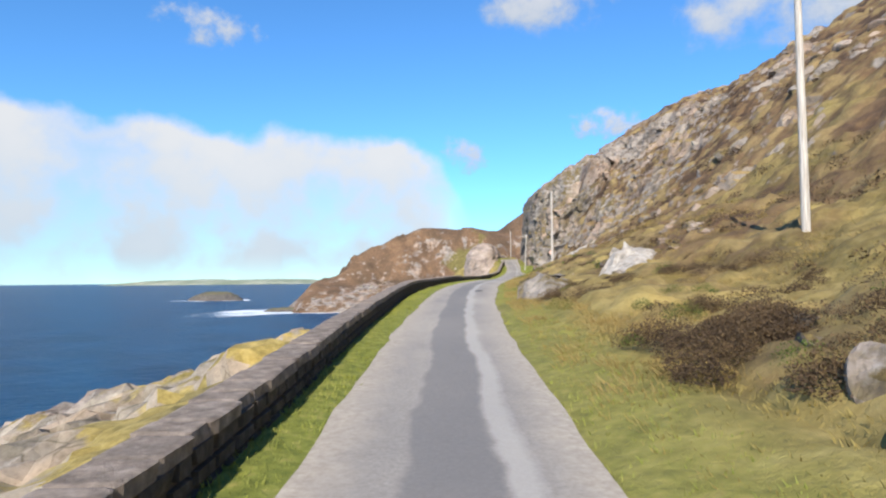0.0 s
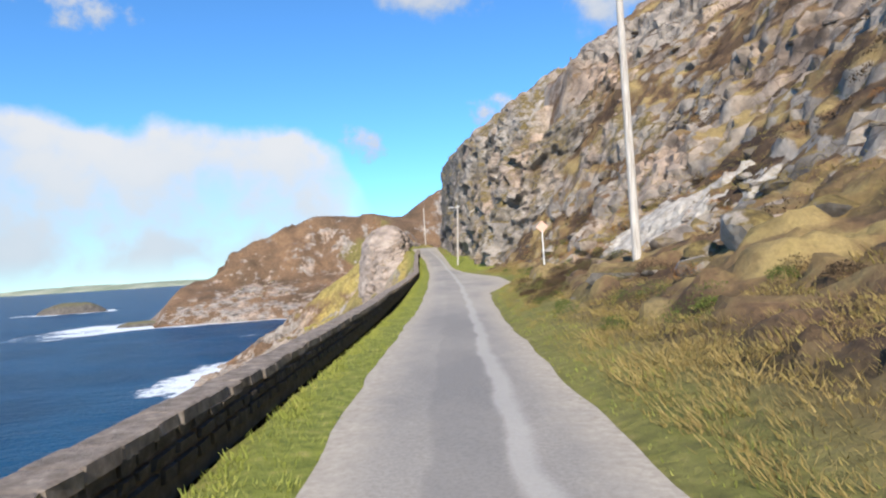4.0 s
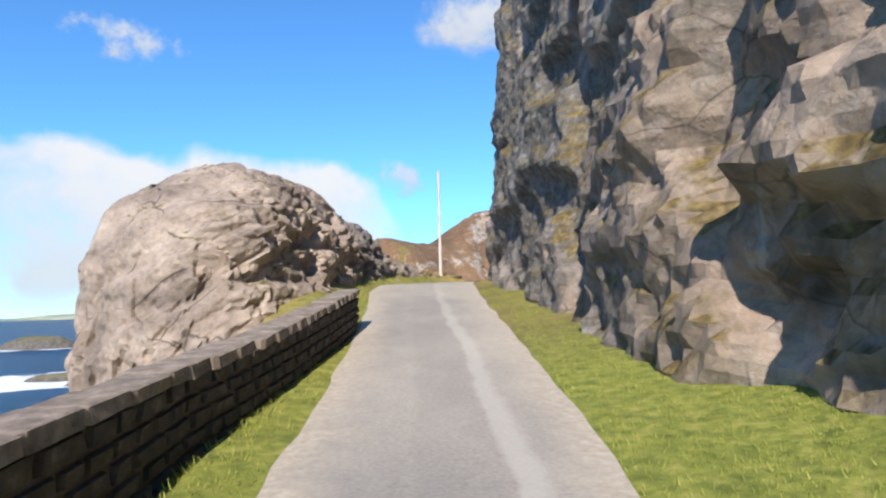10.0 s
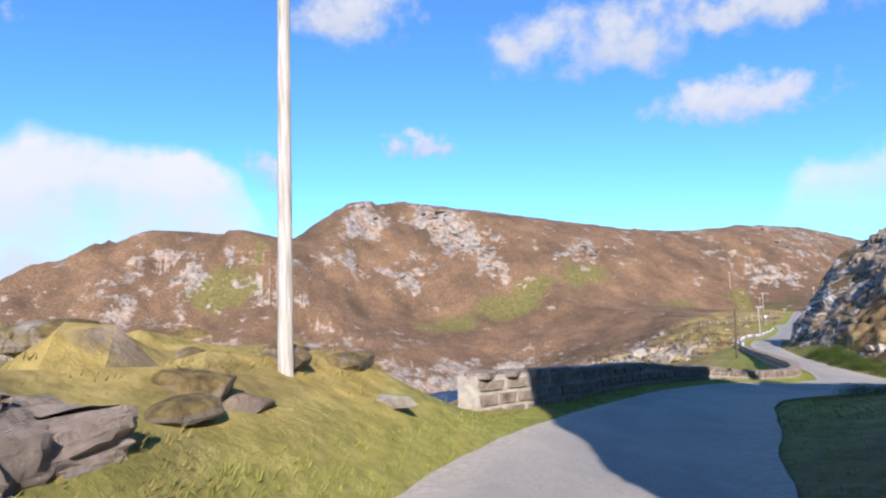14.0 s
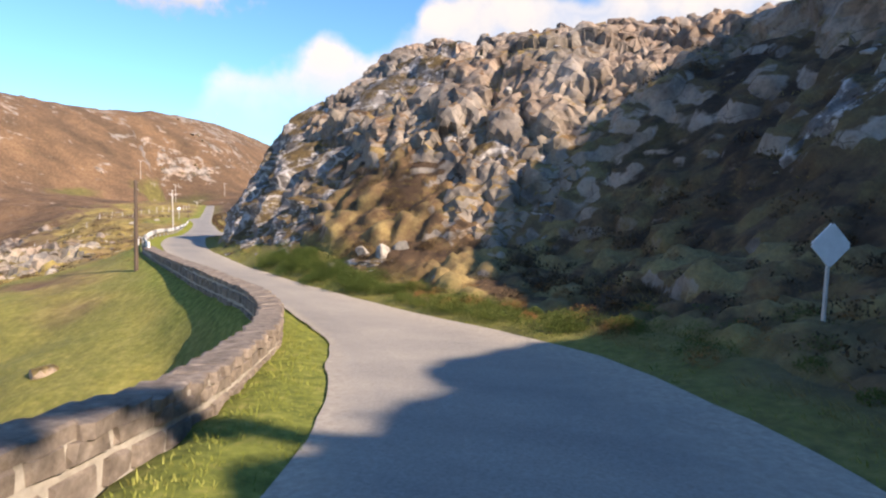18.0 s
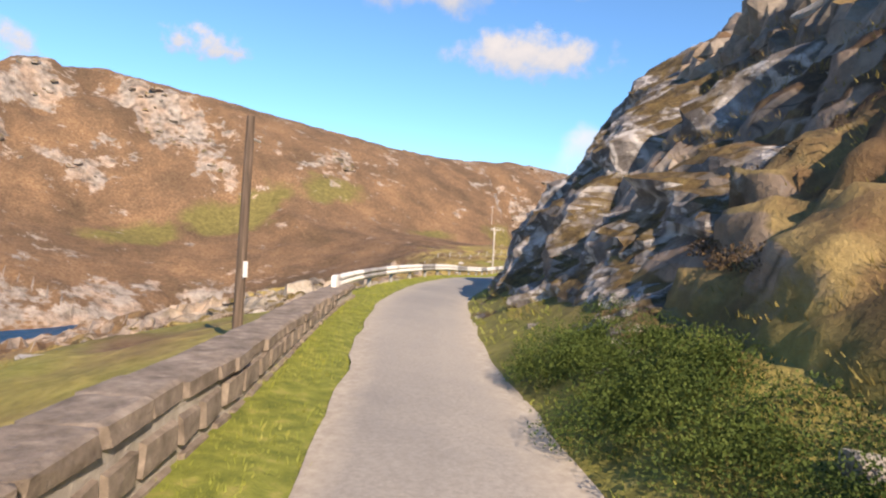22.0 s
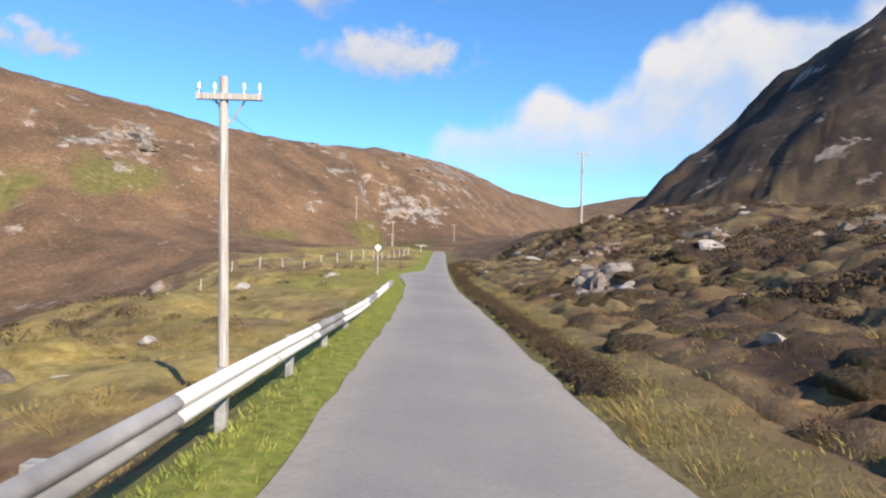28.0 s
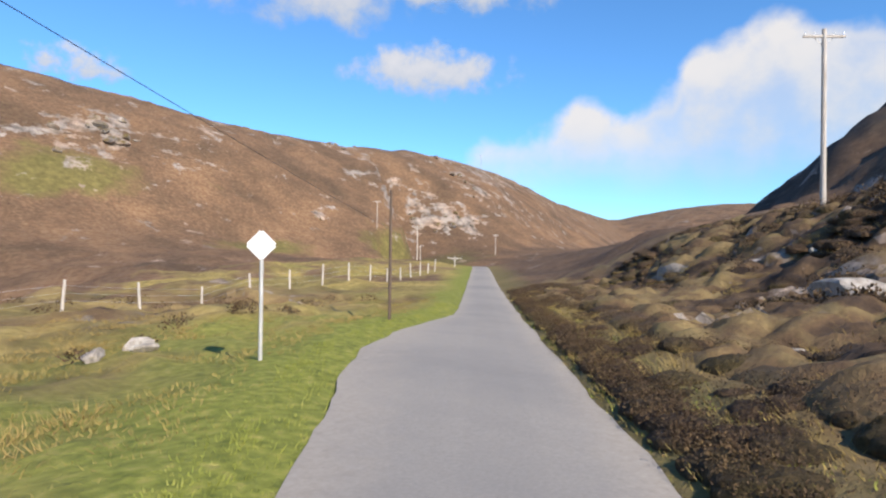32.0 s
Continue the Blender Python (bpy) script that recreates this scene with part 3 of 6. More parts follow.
sea_mat = mat("sea water", 0.12)
n = Nodes(sea_mat)
n.bsdf.inputs["Specular IOR Level"].default_value = 0.03
c = n.ramp(n.noise(0.05, 5), (0.35, (0.002, 0.040, 0.098)), (0.65, (0.005, 0.066, 0.150)))
white = n.math("ADD", n.ramp(n.noise(0.3, 6, n.scaled(0.6, 1.6, 1), 0.75), (0.70, 0.0), (0.76, 0.6)), n.ramp(n.math("ADD", n.attr("surf"), n.math("MULTIPLY", n.math("SUBTRACT", n.noise(0.5, 6, None, 0.7), 0.5), 1.6)), (0.5, 0.0), (0.75, 1.0)))
n.base(n.mix(white, c, (0.75, 0.78, 0.8)))
n.link(n.math("ADD", n.math("MULTIPLY", white, 0.5), 0.3), n.bsdf.inputs["Roughness"])
n.bump(n.math("ADD", n.noise(0.25, 6, n.scaled(1, 2.2, 1)), n.math("MULTIPLY", n.noise(1.3, 5), 0.5)), 1.0, 0.9)


def mesh(name, verts, faces, material=None, soft=False):
    me = bpy.data.meshes.new(name)
    verts, faces = np.asarray(verts, np.float32), np.asarray(faces, np.int32)
    k = faces.shape[1]
    me.vertices.add(len(verts))
    me.vertices.foreach_set("co", verts.ravel())
    me.loops.add(faces.size)
    me.loops.foreach_set("vertex_index", faces.ravel())
    me.polygons.add(len(faces))
    me.polygons.foreach_set("loop_start", np.arange(0, faces.size, k))
    me.polygons.foreach_set("loop_total", np.full(len(faces), k))
    me.polygons.foreach_set("use_smooth", np.full(len(faces), bool(soft)))
    me.update(calc_edges=True)
    if material:
        me.materials.append(material)
    return me


def add_attr(me, name, values):
    a = me.attributes.new(name, "FLOAT", "POINT")
    a.data.foreach_set("value", np.asarray(values, np.float32))


def grid_faces(rows, cols, flip=False):
    i = np.arange((rows - 1) * cols).reshape(rows - 1, cols)[:, :-1].ravel()
    f = np.stack([i, i + 1, i + cols + 1, i + cols], 1)
    return f[:, ::-1] if flip else f


# ==== ground ====
def axis(lo, hi, step, far_lo, far_hi, grow):
    mid = list(np.arange(lo, hi + 1e-6, step))
    a, w = [], step
    while (a[-1] if a else lo) > far_lo:
        w = min(w * grow, 120)
        a.append((a[-1] if a else lo) - w)
    b, w = [], step
    while (b[-1] if b else hi) < far_hi:
        w = min(w * grow, 120)
        b.append((b[-1] if b else hi) + w)
    return np.array(a[::-1] + mid + b)


def tussocky(s, d, off, rocky):
    """How tussocky the ground is, 0 to 1."""
    t = np.where(d > 0, np.interp(s, (-20, 40, 60, 108, 112, 184, 190, 238, 246, 340, 350), (0.55, 0.7, 1, 1, 0, 0, 1, 1, 1, 1, 0)), np.interp(s, (228, 240, 335, 345), (0, 0.6, 0.6, 0)))
    return t * smooth(0.9, 2.6, off) * smooth(60, 45, np.abs(d)) * smooth(0.72, 0.48, rocky)


def relief(x, y, z, s, d, off, rocky, tuss, fine):
    """Outcrops of blocks and cushions of heath, as a push out of the slope; and the kind of each cushion."""
    push, clump = np.zeros(len(z)), np.full(len(z), 0.5)
    i = np.where((np.abs(d) < 60) & (s > -30) & (s < 360) & (off > 2.2) & (rocky > 0.28))[0]
    px, py, pz = x[i], y[i], z[i]
    warp = 0.4 * fbm(px / 2.2, py / 2.2, pz / 2.2, 3, 611)
    tall = np.where((s[i] > 186) & (s[i] < 250), 1.8, 1.0)
    b1, e1 = blocks(px / 2.7 + warp, py / 2.7 + warp, pz / (2.6 * tall) + warp, 601)
    b2, e2 = blocks(px / 1.2 + warp, py / 1.2, pz / (1.2 * tall), 605)
    rock = 0.95 * (b1 - 0.42) - 0.3 * smooth(0.14, 0, e1) + 0.42 * (b2 - 0.45) - 0.14 * smooth(0.2, 0, e2)
    if fine:
        b3, e3 = blocks(px / 0.5 + warp, py / 0.5, pz / (0.5 * tall), 609)
        rock = rock + 0.18 * (b3 - 0.5) - 0.06 * smooth(0.2, 0, e3) + 0.25 * fbm(px / 1.1, py / 1.1, pz / 1.6, 4, 613)
    push[i] = smooth(0.28, 0.62, rocky[i]) * rock * smooth(2.2, 4.5, off[i])
    i = np.where(tuss > 0.02)[0]
    px, py, pz = x[i], y[i], z[i]
    warp = 0.35 * fbm(px / 1.5, py / 1.5, pz / 1.5, 3, 711)
    c1, f1 = blocks(px / 1.3 + warp, py / 1.3 - warp, pz / 1.7, 701)
    c2, f2 = blocks(px / 3.6 + warp, py / 3.6, pz / 4.0, 705)
    heath = 0.32 * smooth(0, 0.5, f1) * (0.3 + c1) + 0.36 * (c2 - 0.5) - 0.10
    clump[i] = 0.6 * c1 + 0.4 * c2
    if fine:
        c3, f3 = blocks(px / 0.5 + warp, py / 0.5 - warp, pz / 0.6, 715)
        heath = heath + 0.17 * smooth(0, 0.5, f3) * (0.3 + c3) + 0.16 * fbm(px / 0.35, py / 0.35, pz / 0.35, 2, 719)
        clump[i] = 0.42 * c1 + 0.30 * c2 + 0.28 * c3
    push[i] += tuss[i] * heath * np.where(s[i] > 246, 0.7, 1.0)
    return push, clump


def ground_attrs(me, x, y, z, s, d, off, rocky, clump, tuss):
    near_road = smooth(2.6, 0.6, off + 0.8 * fbm(x / 2, y / 2, 0, 3, 31)) * np.interp(s, (138, 150, 176, 182), (1, 0.6, 0.6, 1))
    green_r = smooth(106, 112, s) * smooth(150, 140, s) * smooth(3.4, 2.6, off) * (d > 0)
    field = 0.6 * smooth(181, 190, s) * smooth(242, 230, s) * (d < 0) * smooth(30, 14, off) * smooth(-0.25, 0.15, fbm(x / 5, y / 5, 0, 3, 35))
    field = np.maximum(field, 0.8 * smooth(294, 304, s) * smooth(345, 335, s) * (d < 0) * smooth(12, 5, off) * smooth(-0.2, 0.2, fbm(x / 4, y / 4, 0, 3, 36)))
    add_attr(me, "verge", np.clip(np.maximum(field + near_road * np.where(d < 0, 1, np.where(s > 250, 0.3, 0.6)), green_r), 0, 1))
    brown = np.where(d > 0, np.interp(s, (-40, 30, 60, 120, 180, 200, 240, 262, 300), (0.3, 0.4, 0.8, 0.8, 0.4, 0.7, 0.75, 0.85, 0.95)), np.interp(s, (0, 60, 170, 220, 300), (0.2, 0.2, 0.3, 0.35, 0.4)))
    brown = brown + (1.25 - brown) * smooth(18, 42, np.abs(d)) * ((d < 0) | (y > 290)) + 0.3 * smooth(10, 36, off) * (d > 0)
    add_attr(me, "brown", np.maximum(brown, 1.25 * smooth(315, 340, y)))
    # first term puts the hill's shade into its colour; the second is peat
    peat_shade = 0.97 * smooth(100, 50, np.hypot(x - 240, y - 215)) + 0.35 * smooth(238, 256, s) * (d > 0) * smooth(1.6, 4, off) * smooth(90, 40, off) * smooth(-0.22, 0.12, fbm(x / 6, y / 6, 0, 4, 33) + 0.05)
    # a darker band across the slope above the bend
    peat_shade = np.maximum(peat_shade, 0.5 * smooth(186, 200, s) * smooth(216, 206, s) * (d > 0) * smooth(5, 8, off) * smooth(25, 15, off))
    peat_shade = np.maximum(peat_shade, 0.35 * smooth(284, 298, s) * (d > 0) * smooth(1.8, 3.0, off) * smooth(24, 10, off))
    add_attr(me, "peat_shade", np.clip(peat_shade, 0, 0.97))
    green = 0 * x
    for px, py, rx, ry, tilt in ((120, 374, 22, 6, .25), (152, 381, 14, 5, .2), (92, 366, 14, 6, .3), (235, 372, 24, 8, .2), (185, 366, 10, 4, .3), (20, 378, 14, 5, 0)):
        ox, oy = x - px, y - py - tilt * (x - px)
        green = np.maximum(green, np.exp(-((ox / rx) ** 2 + (oy / ry) ** 2)))
    for key, values in (("green", green), ("rocky", rocky), ("clump", clump), ("tuss", tuss)):
        add_attr(me, key, values)


gx = axis(-12, 140, 0.5, -900, 2600, 1.045)
gy = axis(-10, 275, 0.5, -700, 2200, 1.036)
X, Y = np.meshgrid(gx, gy)
z, s, d, off = land(X, Y)
xf, yf = X.ravel(), Y.ravel()
rocky = stony(xf, yf, z, s, d, off)
tuss = tussocky(s, d, off, rocky)
push, clump = relief(xf, yf, z, s, d, off, rocky, tuss, False)
zy, zx = np.gradient(z.reshape(X.shape), gy, gx)
nz = 1 / np.sqrt(1 + zx ** 2 + zy ** 2).ravel()
# the ground lies lower where the finer slopes cover it
fine_area = (d > 0) * np.maximum(np.maximum(smooth(2, 6, s) * smooth(117, 113, s) * smooth(30, 27, off), smooth(187, 191, s) * smooth(249, 245, s) * smooth(27, 24, off)), smooth(247, 251, s) * smooth(338, 334, s) * smooth(17, 14, off)) * smooth(1.6, 3.0, off)
push = push * (1 - fine_area) - 0.8 * fine_area
Q = np.stack([xf - zx.ravel() * nz * push, yf - zy.ravel() * nz * push, z + nz * push], 1)
faces = grid_faces(len(gy), len(gx))
ground_me = mesh("ground", Q, faces, ground_mat, True)
ground_me.polygons.foreach_set("use_smooth", rocky[faces].mean(1) < 0.42)
ground_attrs(ground_me, xf, yf, z, s, d, off, rocky, clump, tuss)
tagged(new("ground", ground_me), "moorland of yellow grass, brown heather and bare rock", "ground", kind="structure")


def fine_slope(name, label, s0, s1, o0, o1, step):
    """A stretch of the slope to the right of the road in fine relief."""
    ss, oo = np.arange(s0, s1, step), np.arange(o0, o1, step)
    S, O = np.meshgrid(ss, oo)
    P = on_road(S, HALF_R(S) + O)
    x, y = P[..., 0].ravel(), P[..., 1].ravel()
    z, s, d, off = land(x, y)
    rk = stony(x, y, z, s, d, off)
    tu = tussocky(s, d, off, rk)
    out, kind = relief(x, y, z, s, d, off, rk, tu, True)
    W = np.stack([x, y, z], 1).reshape(*S.shape, 3)
    nrm = np.cross(np.gradient(W, axis=0), np.gradient(W, axis=1)).reshape(-1, 3)
    nrm /= np.linalg.norm(nrm, axis=1)[:, None] + 1e-9
    rim = (smooth(s0, s0 + 3, S) * smooth(s1, s1 - 3, S) * smooth(o0, o0 + 1.2, O) * smooth(o1, o1 - 3, O)).ravel()
    lift = (out + 0.05) * rim - 0.5 * (1 - rim)
    V = W.reshape(-1, 3) + nrm * lift[:, None]
    f = grid_faces(len(oo), len(ss), True)
    me = mesh(name, V, f, ground_mat, True)
    me.polygons.foreach_set("use_smooth", rk[f].mean(1) < 0.42)
    ground_attrs(me, x, y, z, s, d, off, rk, kind, tu)
    return tagged(new(name, me), label, "hillside", kind="structure")


fine_slope("hillside_south", "steep slope of golden grass, heather and pale outcrops", 0, 118, 1.2, 31, 0.24)
fine_slope("hillside_bend", "steep craggy slope of grey rock and brown heath", 186, 250, 1.0, 28, 0.16)
fine_slope("hillside_moor", "rough moor of brown heather cushions and straw grass", 246, 340, 0.8, 18, 0.19)

# ==== sea ====
sx = axis(-260, 130, 3, -4700, 420, 1.12)
sy = axis(-40, 420, 3, -900, 4700, 1.12)
X, Y = np.meshgrid(sx, sy)
sz = SEA + 0.45 * fbm(X / 14, Y / 8, 0, 4, 41)
deep = SEA - land(X, Y)[0]
isle = np.hypot((X.ravel() + 186) / 30, (Y.ravel() - 548) / 17)
surf = smooth(4.5, 0.3, deep + 2.5 * fbm(X.ravel() / 12, Y.ravel() / 12, 0, 3, 43)) * smooth(60, 10, X.ravel())
surf = np.maximum(surf, smooth(1.5, 1.0, isle + 0.5 * fbm(X.ravel() / 14, Y.ravel() / 14, 0, 3, 44)))
sea_me = mesh("water", np.stack([X.ravel(), Y.ravel(), sz.ravel()], 1), grid_faces(len(sy), len(sx)), sea_mat, True)
add_attr(sea_me, "surf", surf)
tagged(new("water", sea_me), "dark blue choppy sea with white surf along the rocks", "sea", kind="structure")

# ==== road ====
rs = np.arange(-55, 405, 0.5)
cols = np.linspace(-1, 1, 33)
wl, wr = HALF_L(rs) + 0.12 * fbm(rs / 1.1, 0, 0, 3, 51), HALF_R(rs) + 0.12 * fbm(rs / 1.1, 9, 0, 3, 52)
D = np.where(cols[None] < 0, cols[None] * wl[:, None], cols[None] * wr[:, None])
U = 0.03 + 0.03 * (1 - cols[None] ** 2) + 0 * D + 0.008 * fbm(D, rs[:, None] / 2, 0, 2, 53)
pts = on_road(rs[:, None] + 0 * D, D, U)
road_me = mesh("road", pts.reshape(-1, 3), grid_faces(len(rs), len(cols)), road_mat, True)
add_attr(road_me, "lat", D.ravel())
add_attr(road_me, "run", (rs[:, None] + 0 * D).ravel())
add_attr(road_me, "edge", (np.abs(cols)[None] + 0 * D).ravel())
tagged(new("road", road_me), "narrow single-track road of worn grey asphalt", "road", kind="structure")


patch_mat = mat("dark road patch", 0.7)
n = Nodes(patch_mat)
n.base(n.ramp(n.noise(6, 5), (0.3, (0.075, 0.064, 0.054)), (0.7, (0.15, 0.13, 0.112))))


# a flat dark patch of uneven outline, laid just above the tarmac
def stain(s0, d0, ls, ld, seed):
    a = np.linspace(0, 2 * math.pi, 40, endpoint=False)
    k = 1 + 0.5 * fbm(np.cos(a) * 1.6 + seed, np.sin(a) * 1.6, 0, 3, seed)
    ring = on_road(s0 + ls * k * np.cos(a), d0 + ld * k * np.sin(a), 0.068)
    mid = on_road(np.array([s0]), np.array([d0]), 0.07)
    me = mesh("road_stain", np.r_[ring, mid], np.array([(i, (i + 1) % 40, 40) for i in range(40)])[:, ::-1], patch_mat)
    tagged(new("road_stain", me), "dark patch on the asphalt", "stain", kind="structure")


stain(31.8, 0.76, 0.62, 0.22, 3)
stain(271.0, 0.72, 0.25, 0.16, 5)


def part(name, bm, material, parent, label=""):
    me = bpy.data.meshes.new(name)
    bm.to_mesh(me)
    bm.free()
    me.materials.append(material)
    ob = new(name, me)
    ob.parent = parent
    return tagged(ob, label) if label else ob


# ==== rock faces ====
def cutting(x, y):
    """How dark the rock beside this stretch of road is made, 0 to 1."""
    s, d = road_place(x, y)
    return np.where(d > 0, smooth(132, 150, s) * smooth(190, 178, s), 0.85 * smooth(155, 165, s) * smooth(172, 166, s)) * smooth(9.0, 5.5, np.abs(d))


def rock_face(name, label, line, heights, lean=1.2, cap=6.0, step=0.3, seed=0, drop=1.0, rough=1.0, capz=0.3, material=None):
    """A face of blocky rock along a line of feet; the rock lies to the right of the line's way."""
    pts = spline([(*p, h) for p, h in zip(line, heights)], step)
    tan = np.gradient(pts[:, :2], axis=0)
    tan /= np.linalg.norm(tan, axis=1)[:, None]
    foot = land(pts[:, 0], pts[:, 1])[0]
    rows = int(pts[:, 2].max() / step) + 2
    caps = max(3, int(cap / step / 1.5))
    v = np.r_[np.linspace(0, 1, rows), np.ones(caps)]
    inn = np.r_[np.zeros(rows), np.linspace(0, 1, caps + 1)[1:]]
    h = pts[:, 2] + 0.12 * pts[:, 2] * fbm(np.arange(len(pts)) * step / 2.5, seed, 0, 3, seed)
    top = foot + h
    low = foot - drop
    Z = low[None] + (top - low)[None] * v[:, None] + inn[:, None] * (h * capz)[None]
    if not isinstance(lean, float):
        lean = np.interp(np.linspace(0, 1, len(pts)), np.linspace(0, 1, len(lean)), lean)[None]
    IN = lean * v[:, None] ** 1.4 + cap * inn[:, None] + 0 * Z
    nx, ny = tan[:, 1], -tan[:, 0]
    bx, by = pts[:, 0][None] + nx * IN, pts[:, 1][None] + ny * IN
    wx = 0.5 * fbm(bx / 2, by / 2, Z / 2, 3, seed + 7)
    v1, e1 = blocks(bx / 3.1 + wx, by / 3.1, Z / 2.3 + wx, seed)
    v2, e2 = blocks(bx / 1.5 + wx, by / 1.5, Z / 1.2, seed + 11)
    if not isinstance(rough, float):
        rough = np.interp(np.linspace(0, 1, len(pts)), np.linspace(0, 1, len(rough)), rough)[None]
    push = rough * eased(2.1 * (v1 - 0.5) - 0.5 * smooth(0.12, 0, e1) + 0.75 * (v2 - 0.5) - 0.2 * smooth(0.16, 0, e2) + 1.2 * fbm(bx / 6, by / 6, Z / 6, 3, seed + 3))
    v3, e3 = blocks(bx / 0.52 + wx, by / 0.52, Z / 0.4, seed + 23)
    push = push + (0.25 + 0.75 * rough) * (0.24 * (v3 - 0.5) - 0.10 * smooth(0.2, 0, e3) + 0.16 * fbm(bx / 0.9, by / 0.9, Z / 0.9, 3, seed + 31))
    side = push * (1 - 0.7 * smooth(0, 0.3, inn))[:, None]
    lift = push * (0.15 + 0.6 * smooth(0, 0.3, inn))[:, None]
    Q = np.stack([bx + nx * side, by + ny * side, Z - lift], -1)
    me = mesh(name, Q.reshape(-1, 3), grid_faces(len(v), len(pts), True), material or rock_mat, False)
    add_attr(me, "dark", (cutting(pts[:, 0], pts[:, 1])[None] + 0 * Z).ravel())
    return tagged(new(name, me), label, "cliff", kind="structure")


def beside(pairs):
    """Feet of a face from runs and offsets."""
    return [tuple(on_road(a, b)[:2]) for a, b in pairs]


rock_face("cliff_north", "tall fractured grey gneiss cliff rising straight above the road", beside([(102, 15), (104.5, 10.2), (108, 5.8), (112, 4.3), (117, 4.7), (123, 5.0), (130, 4.5), (138, 3.4), (147, 3.35), (156, 3.1), (163, 3.0), (167, 3.9), (171.6, 6.2), (179, 9.6)]),
          (4, 6.5, 10, 13, 15, 16.2, 16.5, 16.5, 15.5, 14.5, 13.6, 13, 11.5, 7), (2.4, 3.4, 4.8, 5.2, 4.6, 3.8, 3.0, 2.8, 2.4, 2.0, 1.3, .8, 1.0, 1.9), 7, 0.17, 100, 1.0, (.8, .8, .85, .85, .85, .8, .7, .6, .45, .32, .26, .3, .5, .7))
def rock_mass(name, label, feet, spine, step=0.26, seed=0, rough=0.6, drop=2.5, material=None):
    """A free mass of rock: a closed line of feet, drawn up to a spine of (x, y, z)."""
    ring = spline([(*p, 0) for p in feet + feet[:1]], step)
    sp = spline(spine, 0.4)
    near = np.argmin((ring[:, None, 0] - sp[None, :, 0]) ** 2 + (ring[:, None, 1] - sp[None, :, 1]) ** 2, 1).astype(float)
    k = np.ones(31) / 31
    near = np.convolve(np.r_[near[-15:], near, near[:15]], k, "valid")
    top = np.stack([np.interp(near, np.arange(len(sp)), sp[:, j]) for j in range(3)], 1)
    rows = 84
    v = np.linspace(0, 1, rows)[:, None]
    ox, oy = ring[:, 0] - top[:, 0], ring[:, 1] - top[:, 1]
    ln = np.maximum(np.hypot(ox, oy), 0.1)
    sheer = smooth(0.0, 0.7, -ox / ln)
    foot = land(ring[:, 0], ring[:, 1])[0] - 0.5 - (drop - 0.5) * sheer
    g = np.interp(v, (0, .45, .62, .8, 1), (0, .20, .40, .70, 1)) * (1 - sheer) + sheer * np.interp(v, (0, .5, .72, .86, 1), (0, .14, .26, .55, 1))
    kz = np.interp(v, (0, .45, .62, .8, 1), (0, .64, .82, .95, 1)) * (1 - sheer) + sheer * np.interp(v, (0, .5, .72, .86, 1), (0, .60, .84, .95, 1))
    bx, by = ring[:, 0] + (top[:, 0] - ring[:, 0]) * g, ring[:, 1] + (top[:, 1] - ring[:, 1]) * g
    bz = foot + (top[:, 2] - foot) * kz
    wx = 0.5 * fbm(bx / 2, by / 2, bz / 2, 3, seed + 7)
    v1, e1 = blocks(bx / 2.6 + wx, by / 2.6, bz / 1.3 + wx, seed)
    v2, e2 = blocks(bx / 0.9 + wx, by / 0.9, bz / 0.5, seed + 11)
    push = rough * eased(0.95 * (v1 - 0.5) - 0.35 * smooth(0.14, 0, e1) + 0.8 * fbm(bx / 5, by / 5, bz / 5, 3, seed + 3), 1, True)
    dark = cutting(bx.ravel(), by.ravel()).reshape(bx.shape)
    push = push + (0.25 + 0.4 * dark) * (v2 - 0.5) - (0.07 + 0.13 * dark) * smooth(0.2, 0, e2)
    v3, e3 = blocks(bx / 0.45 + wx, by / 0.45, bz / 0.32, seed + 23)
    push = push + (0.16 + 0.14 * dark) * (v3 - 0.5) + 0.2 * fbm(bx / 0.9, by / 0.9, bz / 0.9, 3, seed + 31)
    beds = (bz - 0.28 * bx + 0.10 * by) / 1.35 + 0.35 * fbm(bx / 3, by / 3, bz / 3, 3, seed + 41)
    beds = beds - np.floor(beds)
    push = push + (1 - 0.8 * dark) * eased(0.34 * (beds - 0.5) - 0.4 * smooth(0.14, 0.0, beds), 2, True)
    flat = smooth(0.3, 0.95, v)
    push = push * (1 - 0.35 * flat)
    Q = np.stack([bx + push * (1 - flat) * ox / ln, by + push * (1 - flat) * oy / ln, bz + push * (0.2 + 0.5 * flat)], -1)
    me = mesh(name, Q.reshape(-1, 3), grid_faces(rows, len(ring), False), material or rock_mat, False)
    add_attr(me, "dark", (cutting(Q[..., 0].ravel(), Q[..., 1].ravel())))
    return tagged(new(name, me), label, "rock", kind="structure")


rock_mass("rock_stack", "rounded pinkish grey rock knoll between the road and the sea", beside([(171.5, -3.2), (168.5, -3.2), (164, -3.1), (158, -3.0), (152, -2.8), (148.5, -3.4), (146.3, -5.3)]) + [(10.0, 147.2), (8.2, 152.0), (8.0, 160), (11.0, 167), (15.5, 172)],
          [(10.9, 149.6, 7.3), (12.2, 150.6, 8.2), (13.5, 152.5, 8.55), (14.9, 157, 8.5), (15.8, 161, 7.9), (16.8, 165.5, 7.9), (17.6, 168.6, 6.4)], 0.14, 200, 0.55, 4.0, stack_mat)
